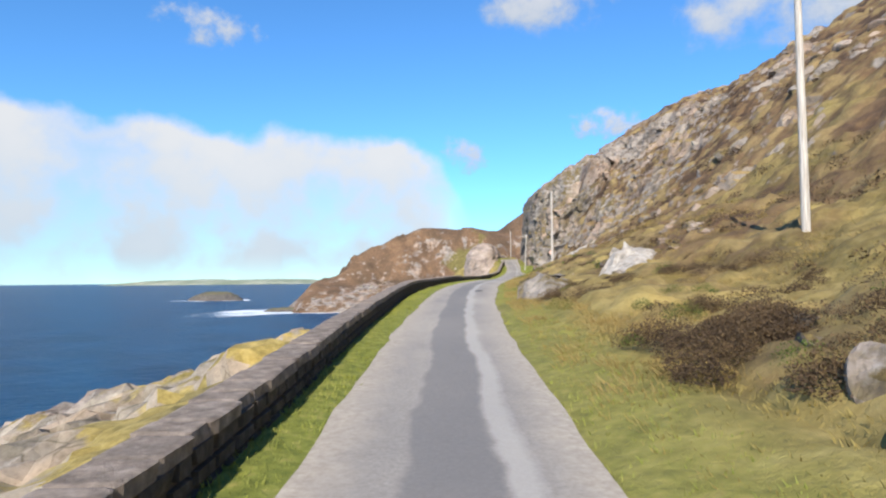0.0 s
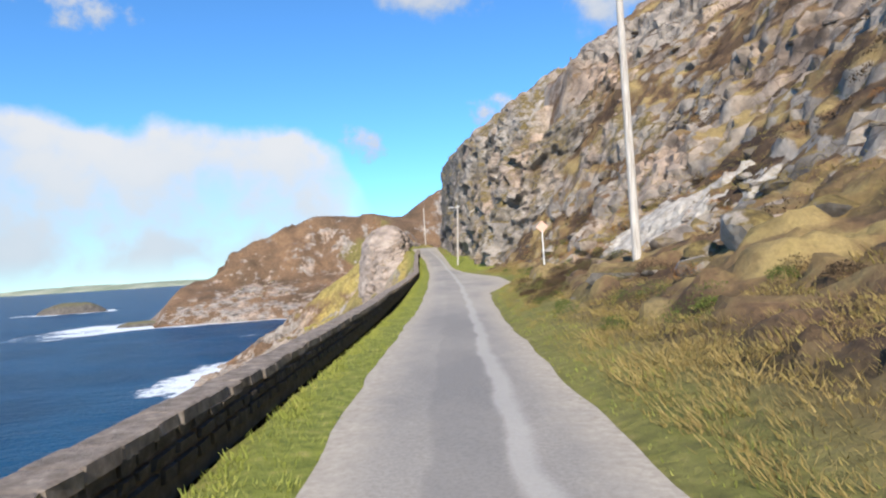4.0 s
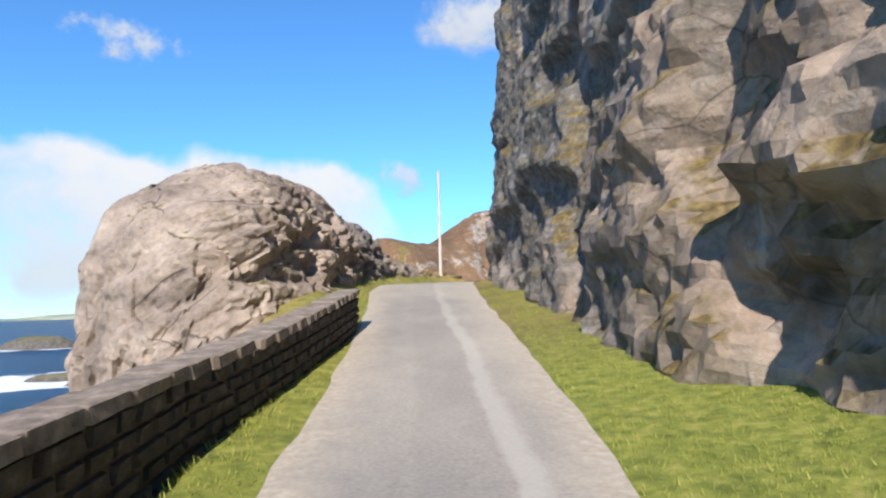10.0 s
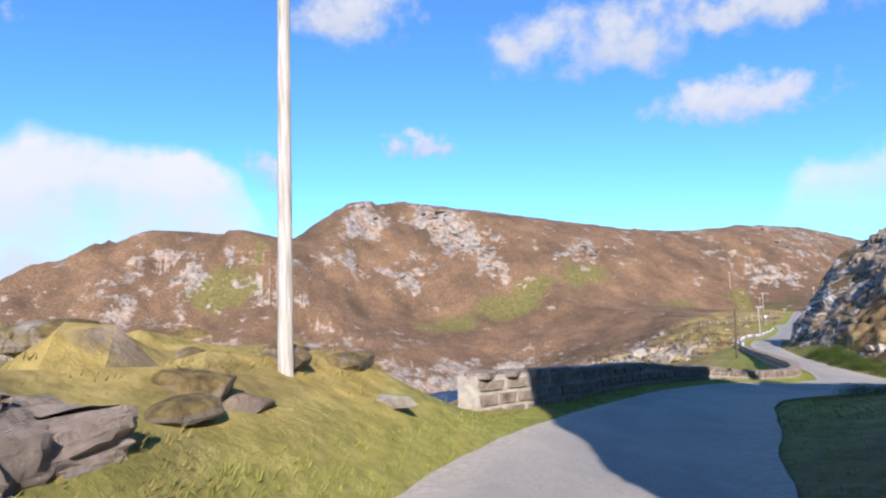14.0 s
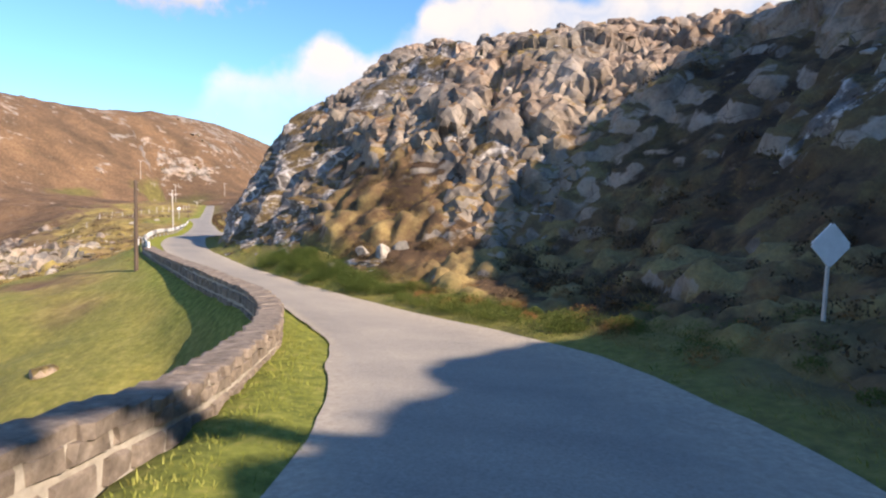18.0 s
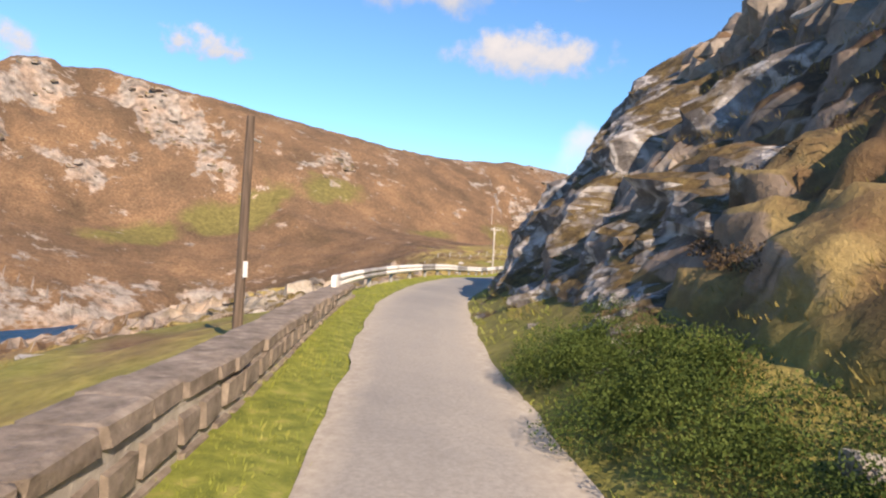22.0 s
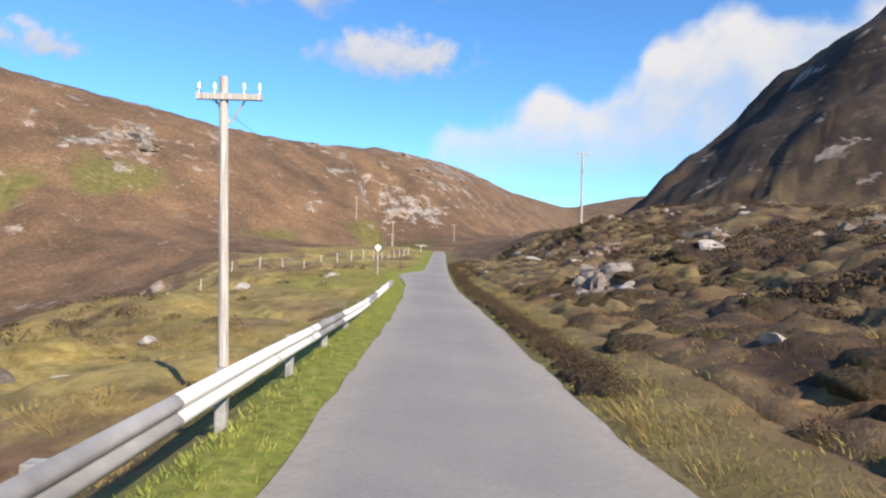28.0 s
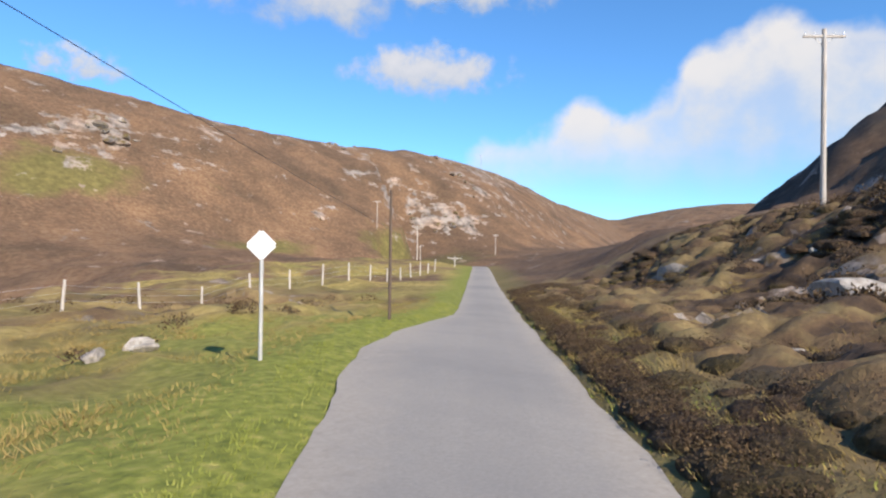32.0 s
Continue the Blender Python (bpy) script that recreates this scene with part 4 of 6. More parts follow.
rock_face("crag_east", "weathered pale rock crag on the hillside", beside([(204, 15), (209, 11), (214, 8.6), (219, 5.6), (223, 4.3), (228, 6.5), (232, 11)]), (1.6, 2.2, 2.4, 2.2, 2.0, 2, 1.5), 2.6, 4, 0.22, 300, 1.0, 0.8, 0.3, crag_mat)
rock_face("crag_road", "dark broken crag crowding the road's edge", beside([(214, 4.6), (218.5, 2.8), (222, 2.0), (226, 1.75), (230, 1.9), (234, 2.7), (239, 4.6), (244, 6.8)]), (1.4, 2.2, 2.9, 3.6, 4.6, 5.6, 6.2, 5.4), 3.2, 4.5, 0.18, 500, 0.8, 0.58, 0.3, crag_mat)
rock_face("crag_upper", "long pale rock band high on the hillside", beside([(196, 20), (201, 18), (206, 17), (211, 17)]), (1.5, 3, 3, 1.5), 1.5, 3, 0.35, 400, 1.0, 0.7)

rock_face("outcrop_low", "pale grey slab of bare rock on the grassy slope", [(7.6, 22.0), (6.8, 22.6), (6.0, 23.2), (5.4, 24.0), (5.7, 25.4), (6.8, 26.6)], (.2, 1.15, 1.25, .9, .7, .2), 2.1, 1.4, 0.12, 720, 0.6, 0.62, 0.15, pale_mat)
rock_face("outcrop_mid", "pale broken slabs of rock among the brown heath", beside([(70.5, 10.5), (72, 8.6), (73.5, 7.2), (76, 6.2), (79, 6.4), (81, 7.6)]), (.3, 1.0, 1.3, 1.1, .9, .3), 2.2, 1.8, 0.14, 740, 0.6, 0.65, 0.15, pale_mat)
rock_face("bank_rock", "dark low rock breaking out of the roadside bank", [(4.7, 21.7), (3.6, 22.4), (3.3, 23.8), (3.5, 25.6), (4.4, 27.0)], (.2, .55, .65, .5, .2), 0.4, 1.4, 0.12, 760, 0.5, 0.45, 0.1, rock_mat)
rock_face("outcrop_high", "pale slabs of rock on the steep hillside", [(28, 88), (25.5, 92), (24.6, 96), (25, 100)], (1.5, 3.6, 4.2, 2.0), 2.2, 2.5, 0.24, 680, 0.8, 0.6, 0.3)

# ==== boulders ====
def faceted(co, seed, planes=9):
    """Cuts flat faces into a ball of points."""
    r = np.random.RandomState(seed)
    q = np.array(co, float) * (1 + 0.08 * fbm(co[:, 0] * 2, co[:, 1] * 2, co[:, 2] * 2 + seed, 3, seed))[:, None]
    for _ in range(planes):
        nn = r.normal(size=3)
        nn /= np.linalg.norm(nn)
        over = np.maximum(q @ nn - r.uniform(0.42, 0.8), 0)
        q = q - over[:, None] * nn[None]
    return q


def boulder_mesh(name, seed, material, cuts=3):
    bm = bmesh.new()
    bmesh.ops.create_icosphere(bm, subdivisions=cuts, radius=1)
    co = np.array([v.co for v in bm.verts])
    for v, k in zip(bm.verts, 1.2 * faceted(co, seed)):
        v.co = Vector(k)
    me = bpy.data.meshes.new(name)
    bm.to_mesh(me)
    bm.free()
    me.materials.append(material)
    return me


BOULDERS = [boulder_mesh("boulder", k * 7 + 1, rock_mat) for k in range(5)]
PALE = [boulder_mesh("boulder", k * 5 + 90, pale_mat) for k in range(3)]


def boulder(x, y, size, stretch=(1, 1, 1), turn=0.0, pale=False, k=0, sink=0.25, label=""):
    ob = new("boulder", (PALE if pale else BOULDERS)[k % (3 if pale else 5)])
    z0 = float(land([x], [y])[0][0])
    ob.matrix_world = pose(x, y, z0 + size * stretch[2] * (1 - 2 * sink) * 0.75, 0, 0, turn) @ Matrix.Diagonal((size * stretch[0], size * stretch[1], size * stretch[2], 1))
    return tagged(ob, label or ("pale lichened boulder lying in the grass" if pale else "grey gneiss boulder half buried in turf"), "boulder", "boulders beside the road")


for args in ((60.5, 193.6, .34, (.8, .8, 1.2), 20, True, 0), (61.1, 193.1, .34, (1, .8, .8), 70, True, 1), (60.9, 194.6, .3, (1, .9, .7), 130, True, 2), (60.6, 195.8, .2, (1, .8, .7), 10, True, 1),
             (20.0, 111.2, .6, (1.5, .8, .9), 30, True, 2), 
             (3.5, 4.4, .26, (1, 1, .9), 10, True, 2), (4.0, 5.4, .36, (1, .8, 1.1), 70, False, 3), (13.4, 62.6, .7, (1, .9, .9), 80, False, 1), (15.2, 68.5, .7, (1.2, .9, .7), 0, False, 3),
             (22.3, 138.8, .42, (1, .8, 1), 0, True, 0), (22.6, 141.4, .25, (.8, 1, 1.2), 50, True, 1), (22.6, 143.6, .9, (1, .8, 1.1), 90, False, 2), (125.7, 256.4, .35, (1.4, .8, .6), 50, True, 0),
             (127.5, 251, .8, (1.3, .8, .5), 20, True, 1), (136, 259.5, .8, (1.6, .8, .5), 70, True, 2), (118, 240.5, .5, (1.3, 1, .6), 60, True, 2),
             (104.5, 235.2, .22, (1.2, .8, .7), 30, True, 1), (18.8, 175.0, .42, (1.4, .9, .5), 150, True, 0), (24.3, 174.8, .36, (1.5, .7, .4), 120, True, 1), (21.4, 171.8, .32, (1.5, .9, .5), 60, False, 1, .42), (22.0, 172.6, .3, (1.5, .9, .5), 60, False, 2, .42), (20.2, 173.6, .4, (1.6, .8, .4), 20, False, 0, .4),
             (4.5, 7.4, .26, (1.2, .9, .8), 50, False, 0, .35), (5.2, 8.3, .3, (1.1, 1, .7), 100, False, 4, .35),
             (21.5, 172.8, .4, (1.3, .9, .7), 20, False, 0, .42), (21.3, 174.6, .45, (1.2, .9, .6), 70, False, 3, .42), (22.6, 174.9, .32, (1.4, .8, .7), 130, False, 1, .42), (23.8, 176.0, .4, (1.6, .8, .6), 40, False, 4, .42), (24.1, 177.7, .42, (1.5, .9, .5), 100, False, 2, .42), (19.8, 173.5, .5, (1.3, .9, .5), 10, False, 1, .42), (20.9, 177.3, .5, (1.4, .8, .5), 160, False, 2, .42), (23.7, 180.3, .45, (1.5, .9, .5), 55, False, 0, .42)):
    boulder(*args)

# ==== poles, signs ====
wood_mat = mat("weathered pole timber", 0.85)
n = Nodes(wood_mat)
g = n.noise(3, 6, n.scaled(9, 9, 0.5))
n.base(n.ramp(g, (0.3, (0.30, 0.26, 0.22)), (0.7, (0.62, 0.57, 0.51))))
n.bump(g, 0.5, 0.02)
dark_wood_mat = mat("creosoted timber", 0.85)
n = Nodes(dark_wood_mat)
n.base(n.ramp(n.noise(3, 6, n.scaled(9, 9, 0.5)), (0.3, (0.06, 0.045, 0.035)), (0.7, (0.17, 0.12, 0.09))))
glass_mat = mat("white porcelain", 0.25)
n = Nodes(glass_mat)
n.base((0.75, 0.78, 0.8))
steel_mat = mat("galvanised steel", 0.5)
n = Nodes(steel_mat)
n.bsdf.inputs["Metallic"].default_value = 0.35
n.base(n.ramp(n.noise(2.5, 5), (0.35, (0.42, 0.42, 0.41)), (0.65, (0.62, 0.61, 0.59))))
sign_mat = mat("white enamel plate", 0.45)
n = Nodes(sign_mat)
n.base(n.ramp(n.noise(6, 5), (0.3, (0.72, 0.71, 0.69)), (0.7, (0.85, 0.84, 0.82))))
back_mat = mat("sun bleached peach plate", 0.6)
n = Nodes(back_mat)
n.base(n.ramp(n.noise(5, 5), (0.3, (0.58, 0.34, 0.25)), (0.7, (0.70, 0.45, 0.34))))


def cyl(bm, a, b, r1, r2, seg=12):
    a, b = Vector(a), Vector(b)
    m = Matrix.Translation((a + b) / 2) @ (b - a).to_track_quat("Z", "Y").to_matrix().to_4x4()
    bmesh.ops.create_cone(bm, cap_ends=True, segments=seg, radius1=r1, radius2=r2, depth=(b - a).length, matrix=m)
    return bm


def box(bm, lo, hi, m=Matrix()):
    lo, hi = Vector(lo), Vector(hi)
    got = bmesh.ops.create_cube(bm, size=1, matrix=m @ Matrix.Translation((lo + hi) / 2) @ Matrix.Diagonal((*(hi - lo), 1)))
    return got["verts"]


def utility_pole(x, y, base, top, turn=0.0, arms=True, lean=(0.0, 0.0), dark=False, r=0.13, reach=0.9, label=""):
    m = dark_wood_mat if dark else wood_mat
    ob = new("utility_pole")
    ob.matrix_world = pose(x, y, base, 0, 0, turn)
    h = top - base
    bm = bmesh.new()
    cyl(bm, (0, 0, -0.6), (lean[0], lean[1], h), r, r * 0.72, 14)
    part("shaft", bm, m, ob)
    if arms:
        bm = bmesh.new()
        box(bm, (-reach, -0.045, h - 0.36), (reach, 0.045, h - 0.27))
        arm = part("crossarm", bm, m, ob)
        for side in (-1, 1):
            bm = bmesh.new()
            cyl(bm, (side * 0.5 * reach, 0.05, h - 0.32), (0, 0.08, h - 0.7), 0.018, 0.018, 6)
            part("brace", bm, steel_mat, ob)
        for px in (-0.92 * reach, -0.45 * reach, 0.45 * reach, 0.92 * reach):
            bm = bmesh.new()
            cyl(bm, (px, 0, h - 0.29), (px, 0, h - 0.2), 0.015, 0.015, 8)
            cyl(bm, (px, 0, h - 0.2), (px, 0, h - 0.1), 0.03, 0.02, 10)
            part("insulator", bm, glass_mat, arm, "white porcelain insulator")
    return tagged(ob, label or ("dark creosoted timber utility pole in rough grass" if dark else "pale weathered timber utility pole with crossarm and insulators" if arms else "pale weathered timber utility pole standing in grass"), "pole", "poles of the overhead line")


def ground_at(x, y):
    return float(land([x], [y])[0][0])


utility_pole(10.3, 16.9, ground_at(10.3, 16.9), 8.5, 10, False, r=0.12)
utility_pole(13.25, 67.5, ground_at(13.25, 67.5), 9.35, 10, False, r=0.14)
utility_pole(18.3, 121.0, 1.1, 8.4, -6, True, (.45, 0), r=0.105, reach=0.6)
utility_pole(22.6, 174.45, 6.1, 13.2, 0, False, r=0.12)
tag_pole = utility_pole(59.95, 205.0, 1.35, 5.25, 30, False, (.05, 0), True, 0.095, label="dark creosoted timber pole with a small white plate, beside the wall")
bm = bmesh.new()
box(bm, (-0.05, -0.115, 1.15), (0.05, -0.098, 1.42))
part("warning_plate", bm, sign_mat, tag_pole, "small white plate nailed to the pole")
bm = bmesh.new()
cyl(bm, (0.0, 0, 3.55), (0.32, 0, 3.5), 0.02, 0.02, 8)
part("bracket", bm, steel_mat, tag_pole)
utility_pole(99.55, 241.75, -1.6, 4.3, -48, True, (-.1, .05), r=0.088, reach=0.5)
utility_pole(151.7, 263.8, ground_at(151.7, 263.8), 11.1, -48, True)
utility_pole(181.3, 313.1, -3.2, 0.9, -48, True, r=0.1)
for px, py, hh, dk in ((189.5, 328.9, 5.5, False), (230.5, 370.7, 7.5, False), (222, 377.6, 7, False), (352, 455, 7, False), (133.1, 271, 3.9, True), (262, 372, 6, False)):
    g0 = ground_at(px, py)
    utility_pole(px, py, g0, g0 + hh, -45, not dk, dark=dk, r=0.055 if dk else 0.1)


cable_mat = mat("black cable", 0.6)
Nodes(cable_mat).base((0.03, 0.03, 0.032))


def overhead_cable(a, b, sag, r=0.0035):
    a, b = np.array(a, float), np.array(b, float)
    f = np.linspace(0, 1, 25)[:, None]
    mid = a + (b - a) * f - np.array([0, 0, 1.0]) * sag * 4 * f * (1 - f)
    way = (b - a) / np.linalg.norm(b - a)
    side = np.cross(way, (0, 0, 1))
    side /= np.linalg.norm(side)
    up = np.cross(side, way)
    ang = np.linspace(0, 2 * math.pi, 7)
    V = mid[:, None] + r * (np.cos(ang)[None, :, None] * side + np.sin(ang)[None, :, None] * up)
    me = mesh("overhead_cable", V.reshape(-1, 3), grid_faces(25, 7), cable_mat, True)
    tagged(new("overhead_cable", me), "thin black overhead cable sagging between two poles", "cable", "cables of the overhead line")


overhead_cable((99.2, 242.0, 4.05), (181.3, 313.1, 0.75), 0.8)


def passing_sign(x, y, base, height, face, size=0.53, plate=None):
    ob = new("road_sign")
    ob.matrix_world = pose(x, y, base, 0, 0, face)
    bm = bmesh.new()
    cyl(bm, (0, 0.03, -0.4), (0, 0.03, height - size * 0.5), 0.035, 0.035, 10)
    part("post", bm, steel_mat if plate is None else sign_mat, ob)
    bm = bmesh.new()
    vs = box(bm, (-size / 2, -0.012, -size / 2), (size / 2, 0.012, size / 2), Matrix.Translation((0, 0, height - size * 0.707)) @ Matrix.Rotation(radians(45), 4, "Y"))
    bmesh.ops.bevel(bm, geom=[e for e in bm.edges if abs((e.verts[0].co - e.verts[1].co).y) > 0.01], offset=0.04, segments=3, affect="EDGES")
    disc = part("plate", bm, plate or sign_mat, ob, "blank white diamond plate" if plate is None else "sun-bleached peach diamond plate")
    for dz in (-0.12, 0.12):
        bm = bmesh.new()
        box(bm, (-0.05, 0.0, height - size * 0.707 + dz - 0.015), (0.05, 0.07, height - size * 0.707 + dz + 0.015))
        part("bracket", bm, steel_mat, disc)
    return tagged(ob, "diamond passing place sign on a thin post", "road sign", "passing place signs")


passing_sign(16.75, 86.1, 0.9, 2.95, -10, 0.53, back_mat)
passing_sign(51.9, 181.0, 2.3, 2.5, -60, 0.55)
passing_sign(90.9, 224.1, ground_at(90.9, 224.1) - 0.1, 2.85 - ground_at(90.9, 224.1) + 0.1, -45, 0.40)
passing_sign(126.3, 266.65, -0.75, 2.2, -45, 0.40)

# ==== guard rail ====
rail_mat = mat("flaking white painted steel", 0.6)
n = Nodes(rail_mat)
c = n.mix(n.ramp(n.noise(1.3, 6, None, 0.7), (0.58, 0.0), (0.66, 0.8)), (0.74, 0.72, 0.68), (0.34, 0.32, 0.30))
n.base(c)
dark_rail_mat = mat("weathered grey steel", 0.6)
n = Nodes(dark_rail_mat)
n.base(n.ramp(n.noise(1.5, 6), (0.35, (0.20, 0.19, 0.185)), (0.65, (0.36, 0.345, 0.33))))
post_mat = mat("grey concrete post", 0.9)
n = Nodes(post_mat)
n.base(n.ramp(n.noise(8, 5), (0.3, (0.22, 0.21, 0.19)), (0.7, (0.40, 0.38, 0.35))))
rail = new("guard_rail")
rail.matrix_world = Matrix()
W_BEAM = ((0, .31), (.03, .30), (.075, .25), (.08, .215), (.03, .17), (.02, .155), (.03, .14), (.08, .095), (.075, .06), (.03, .01), (0, 0))
RAIL_TOP = lambda s: 0.68 - 0.24 * smooth(274, 292, s)
RAIL_D = lambda s: np.interp(s, (228, 250, 290, 301), (-2.25, -2.3, -2.3, -2.15))
for k, a in enumerate(np.arange(228, 301, 3.2)):
    ss = np.linspace(a, min(a + 3.2, 301.4), 9)
    o = np.array([q[0] for q in W_BEAM])
    hh = np.array([q[1] for q in W_BEAM])
    lay = 0.004 * (k % 2)
    front = on_road(ss[:, None] + 0 * o[None], RAIL_D(ss)[:, None] + o[None] + lay, (RAIL_TOP(ss) - 0.31)[:, None] + hh[None])
    back = on_road(ss[:, None] + 0 * o[None], RAIL_D(ss)[:, None] + o[None] + lay - 0.008, (RAIL_TOP(ss) - 0.31)[:, None] + hh[None])
    nn = front.shape[0] * front.shape[1]
    f = grid_faces(len(ss), len(o))
    me = mesh("beam", np.r_[front.reshape(-1, 3), back.reshape(-1, 3)], np.r_[f, f[:, ::-1] + nn], dark_rail_mat if k % 3 == 1 else rail_mat, True)
    b = new("beam", me)
    b.parent = rail
for a in np.arange(229.5, 300, 3.2):
    p = on_road(a, RAIL_D(a) - 0.1)
    t = math.degrees(math.atan2(-float(np.interp(a, RS, TAN[:, 0])), float(np.interp(a, RS, TAN[:, 1]))))
    bm = bmesh.new()
    m4 = pose(*p, 0, 0, t)
    box(bm, (-0.07, -0.06, -1.2), (0.05, 0.06, float(RAIL_TOP(a)) - 0.03), m4)
    box(bm, (0.0, -0.035, float(RAIL_TOP(a)) - 0.22), (0.1, 0.035, float(RAIL_TOP(a)) - 0.08), m4)
    bmesh.ops.bevel(bm, geom=bm.edges[:], offset=0.01, segments=1, affect="EDGES")
    part("post", bm, post_mat, rail)
bm = bmesh.new()
p = on_road(228, RAIL_D(228))
t = math.degrees(math.atan2(-float(np.interp(228, RS, TAN[:, 0])), float(np.interp(228, RS, TAN[:, 1]))))
vs = box(bm, (-0.03, -0.45, 0.36), (0.09, 0.03, 0.71), pose(*p, 0, 0, t))
bmesh.ops.bevel(bm, geom=bm.edges[:], offset=0.015, segments=2, affect="EDGES")
part("end_plate", bm, rail_mat, rail, "white painted rounded end plate")
tagged(rail, "low steel guard rail with flaking white paint", "guard rail")

# ==== fence ====
fence = new("fence")
fline = spline([(on_road(278, -30)[0], on_road(278, -30)[1], 0), (*on_road(300, -27)[:2], 0), (*on_road(316, -22)[:2], 0), (*on_road(331, -14.5)[:2], 0), (*on_road(350, -8)[:2], 0), (*on_road(372, -4.5)[:2], 0)], 3.4)
fz = land(fline[:, 0], fline[:, 1])[0]
for k, ((fx, fy, _), z0) in enumerate(zip(fline, fz)):
    bm = bmesh.new()
    lx, ly = random.uniform(-.12, .12), random.uniform(-.12, .12)
    cyl(bm, (fx, fy, z0 - 0.4), (fx + lx, fy + ly, z0 + random.uniform(1.0, 1.3)), 0.07, 0.055, 8)
    part("post", bm, wood_mat, fence)
for hgt in (0.35, 0.65, 0.95):
    for k in range(len(fline) - 1):
        bm = bmesh.new()
        cyl(bm, (*fline[k, :2], fz[k] + hgt), (*fline[k + 1, :2], fz[k + 1] + hgt), 0.004, 0.004, 4)
        part("wire", bm, steel_mat, fence)
tagged(fence, "sheep fence of leaning timber posts and wire", "fence")

# ==== stone walls ====
wall_mat = mat("rubble wall stone", 0.92)
n = Nodes(wall_mat)
info = n.t.nodes.new("ShaderNodeObjectInfo")
geo = n.t.nodes.new("ShaderNodeNewGeometry")
c = n.ramp(n.noise(5, 6, None, 0.65), (0.3, (0.13, 0.106, 0.087)), (0.55, (0.27, 0.225, 0.187)), (0.75, (0.43, 0.37, 0.315)))
tone = n.math("ADD", n.math("MULTIPLY", info.outputs["Random"], 0.3), n.math("MULTIPLY", geo.outputs["Random Per Island"], 0.4))
c = n.mix(1.0, c, n.ramp(tone, (0.0, (0.82, 0.80, 0.79)), (0.7, (1.10, 1.04, 0.98))), "MULTIPLY")
n.base(c)
n.bump(n.noise(12, 7, None, 0.7), 0.8, 0.04)
mortar_mat = mat("wall mortar", 0.95)
n = Nodes(mortar_mat)
n.base(n.ramp(n.noise(6, 5), (0.3, (0.12, 0.10, 0.085)), (0.7, (0.24, 0.205, 0.175))))
n.bump(n.noise(18, 6), 0.6, 0.03)


# sea wall's body: shade of its road face put into stone and mortar colours
shaded_stone_mat = mat("wall stone with shade in its colour", 0.9)
n = Nodes(shaded_stone_mat)
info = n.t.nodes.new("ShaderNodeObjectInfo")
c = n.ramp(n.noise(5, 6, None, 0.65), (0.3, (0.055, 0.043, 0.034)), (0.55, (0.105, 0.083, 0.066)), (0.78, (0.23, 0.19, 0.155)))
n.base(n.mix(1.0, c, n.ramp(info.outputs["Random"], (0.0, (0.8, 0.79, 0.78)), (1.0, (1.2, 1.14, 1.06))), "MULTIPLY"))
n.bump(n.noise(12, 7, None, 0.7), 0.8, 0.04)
shaded_joint_mat = mat("mortar with shade in its colour", 0.95)
n = Nodes(shaded_joint_mat)
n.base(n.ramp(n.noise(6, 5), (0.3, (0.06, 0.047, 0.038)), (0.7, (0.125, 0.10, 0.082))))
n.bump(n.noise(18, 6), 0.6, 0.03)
joint_mat = mat("pale lime mortar", 0.95)
n = Nodes(joint_mat)
n.base(n.ramp(n.noise(6, 5), (0.3, (0.30, 0.265, 0.22)), (0.7, (0.47, 0.42, 0.36))))
n.bump(n.noise(18, 6), 0.6, 0.03)


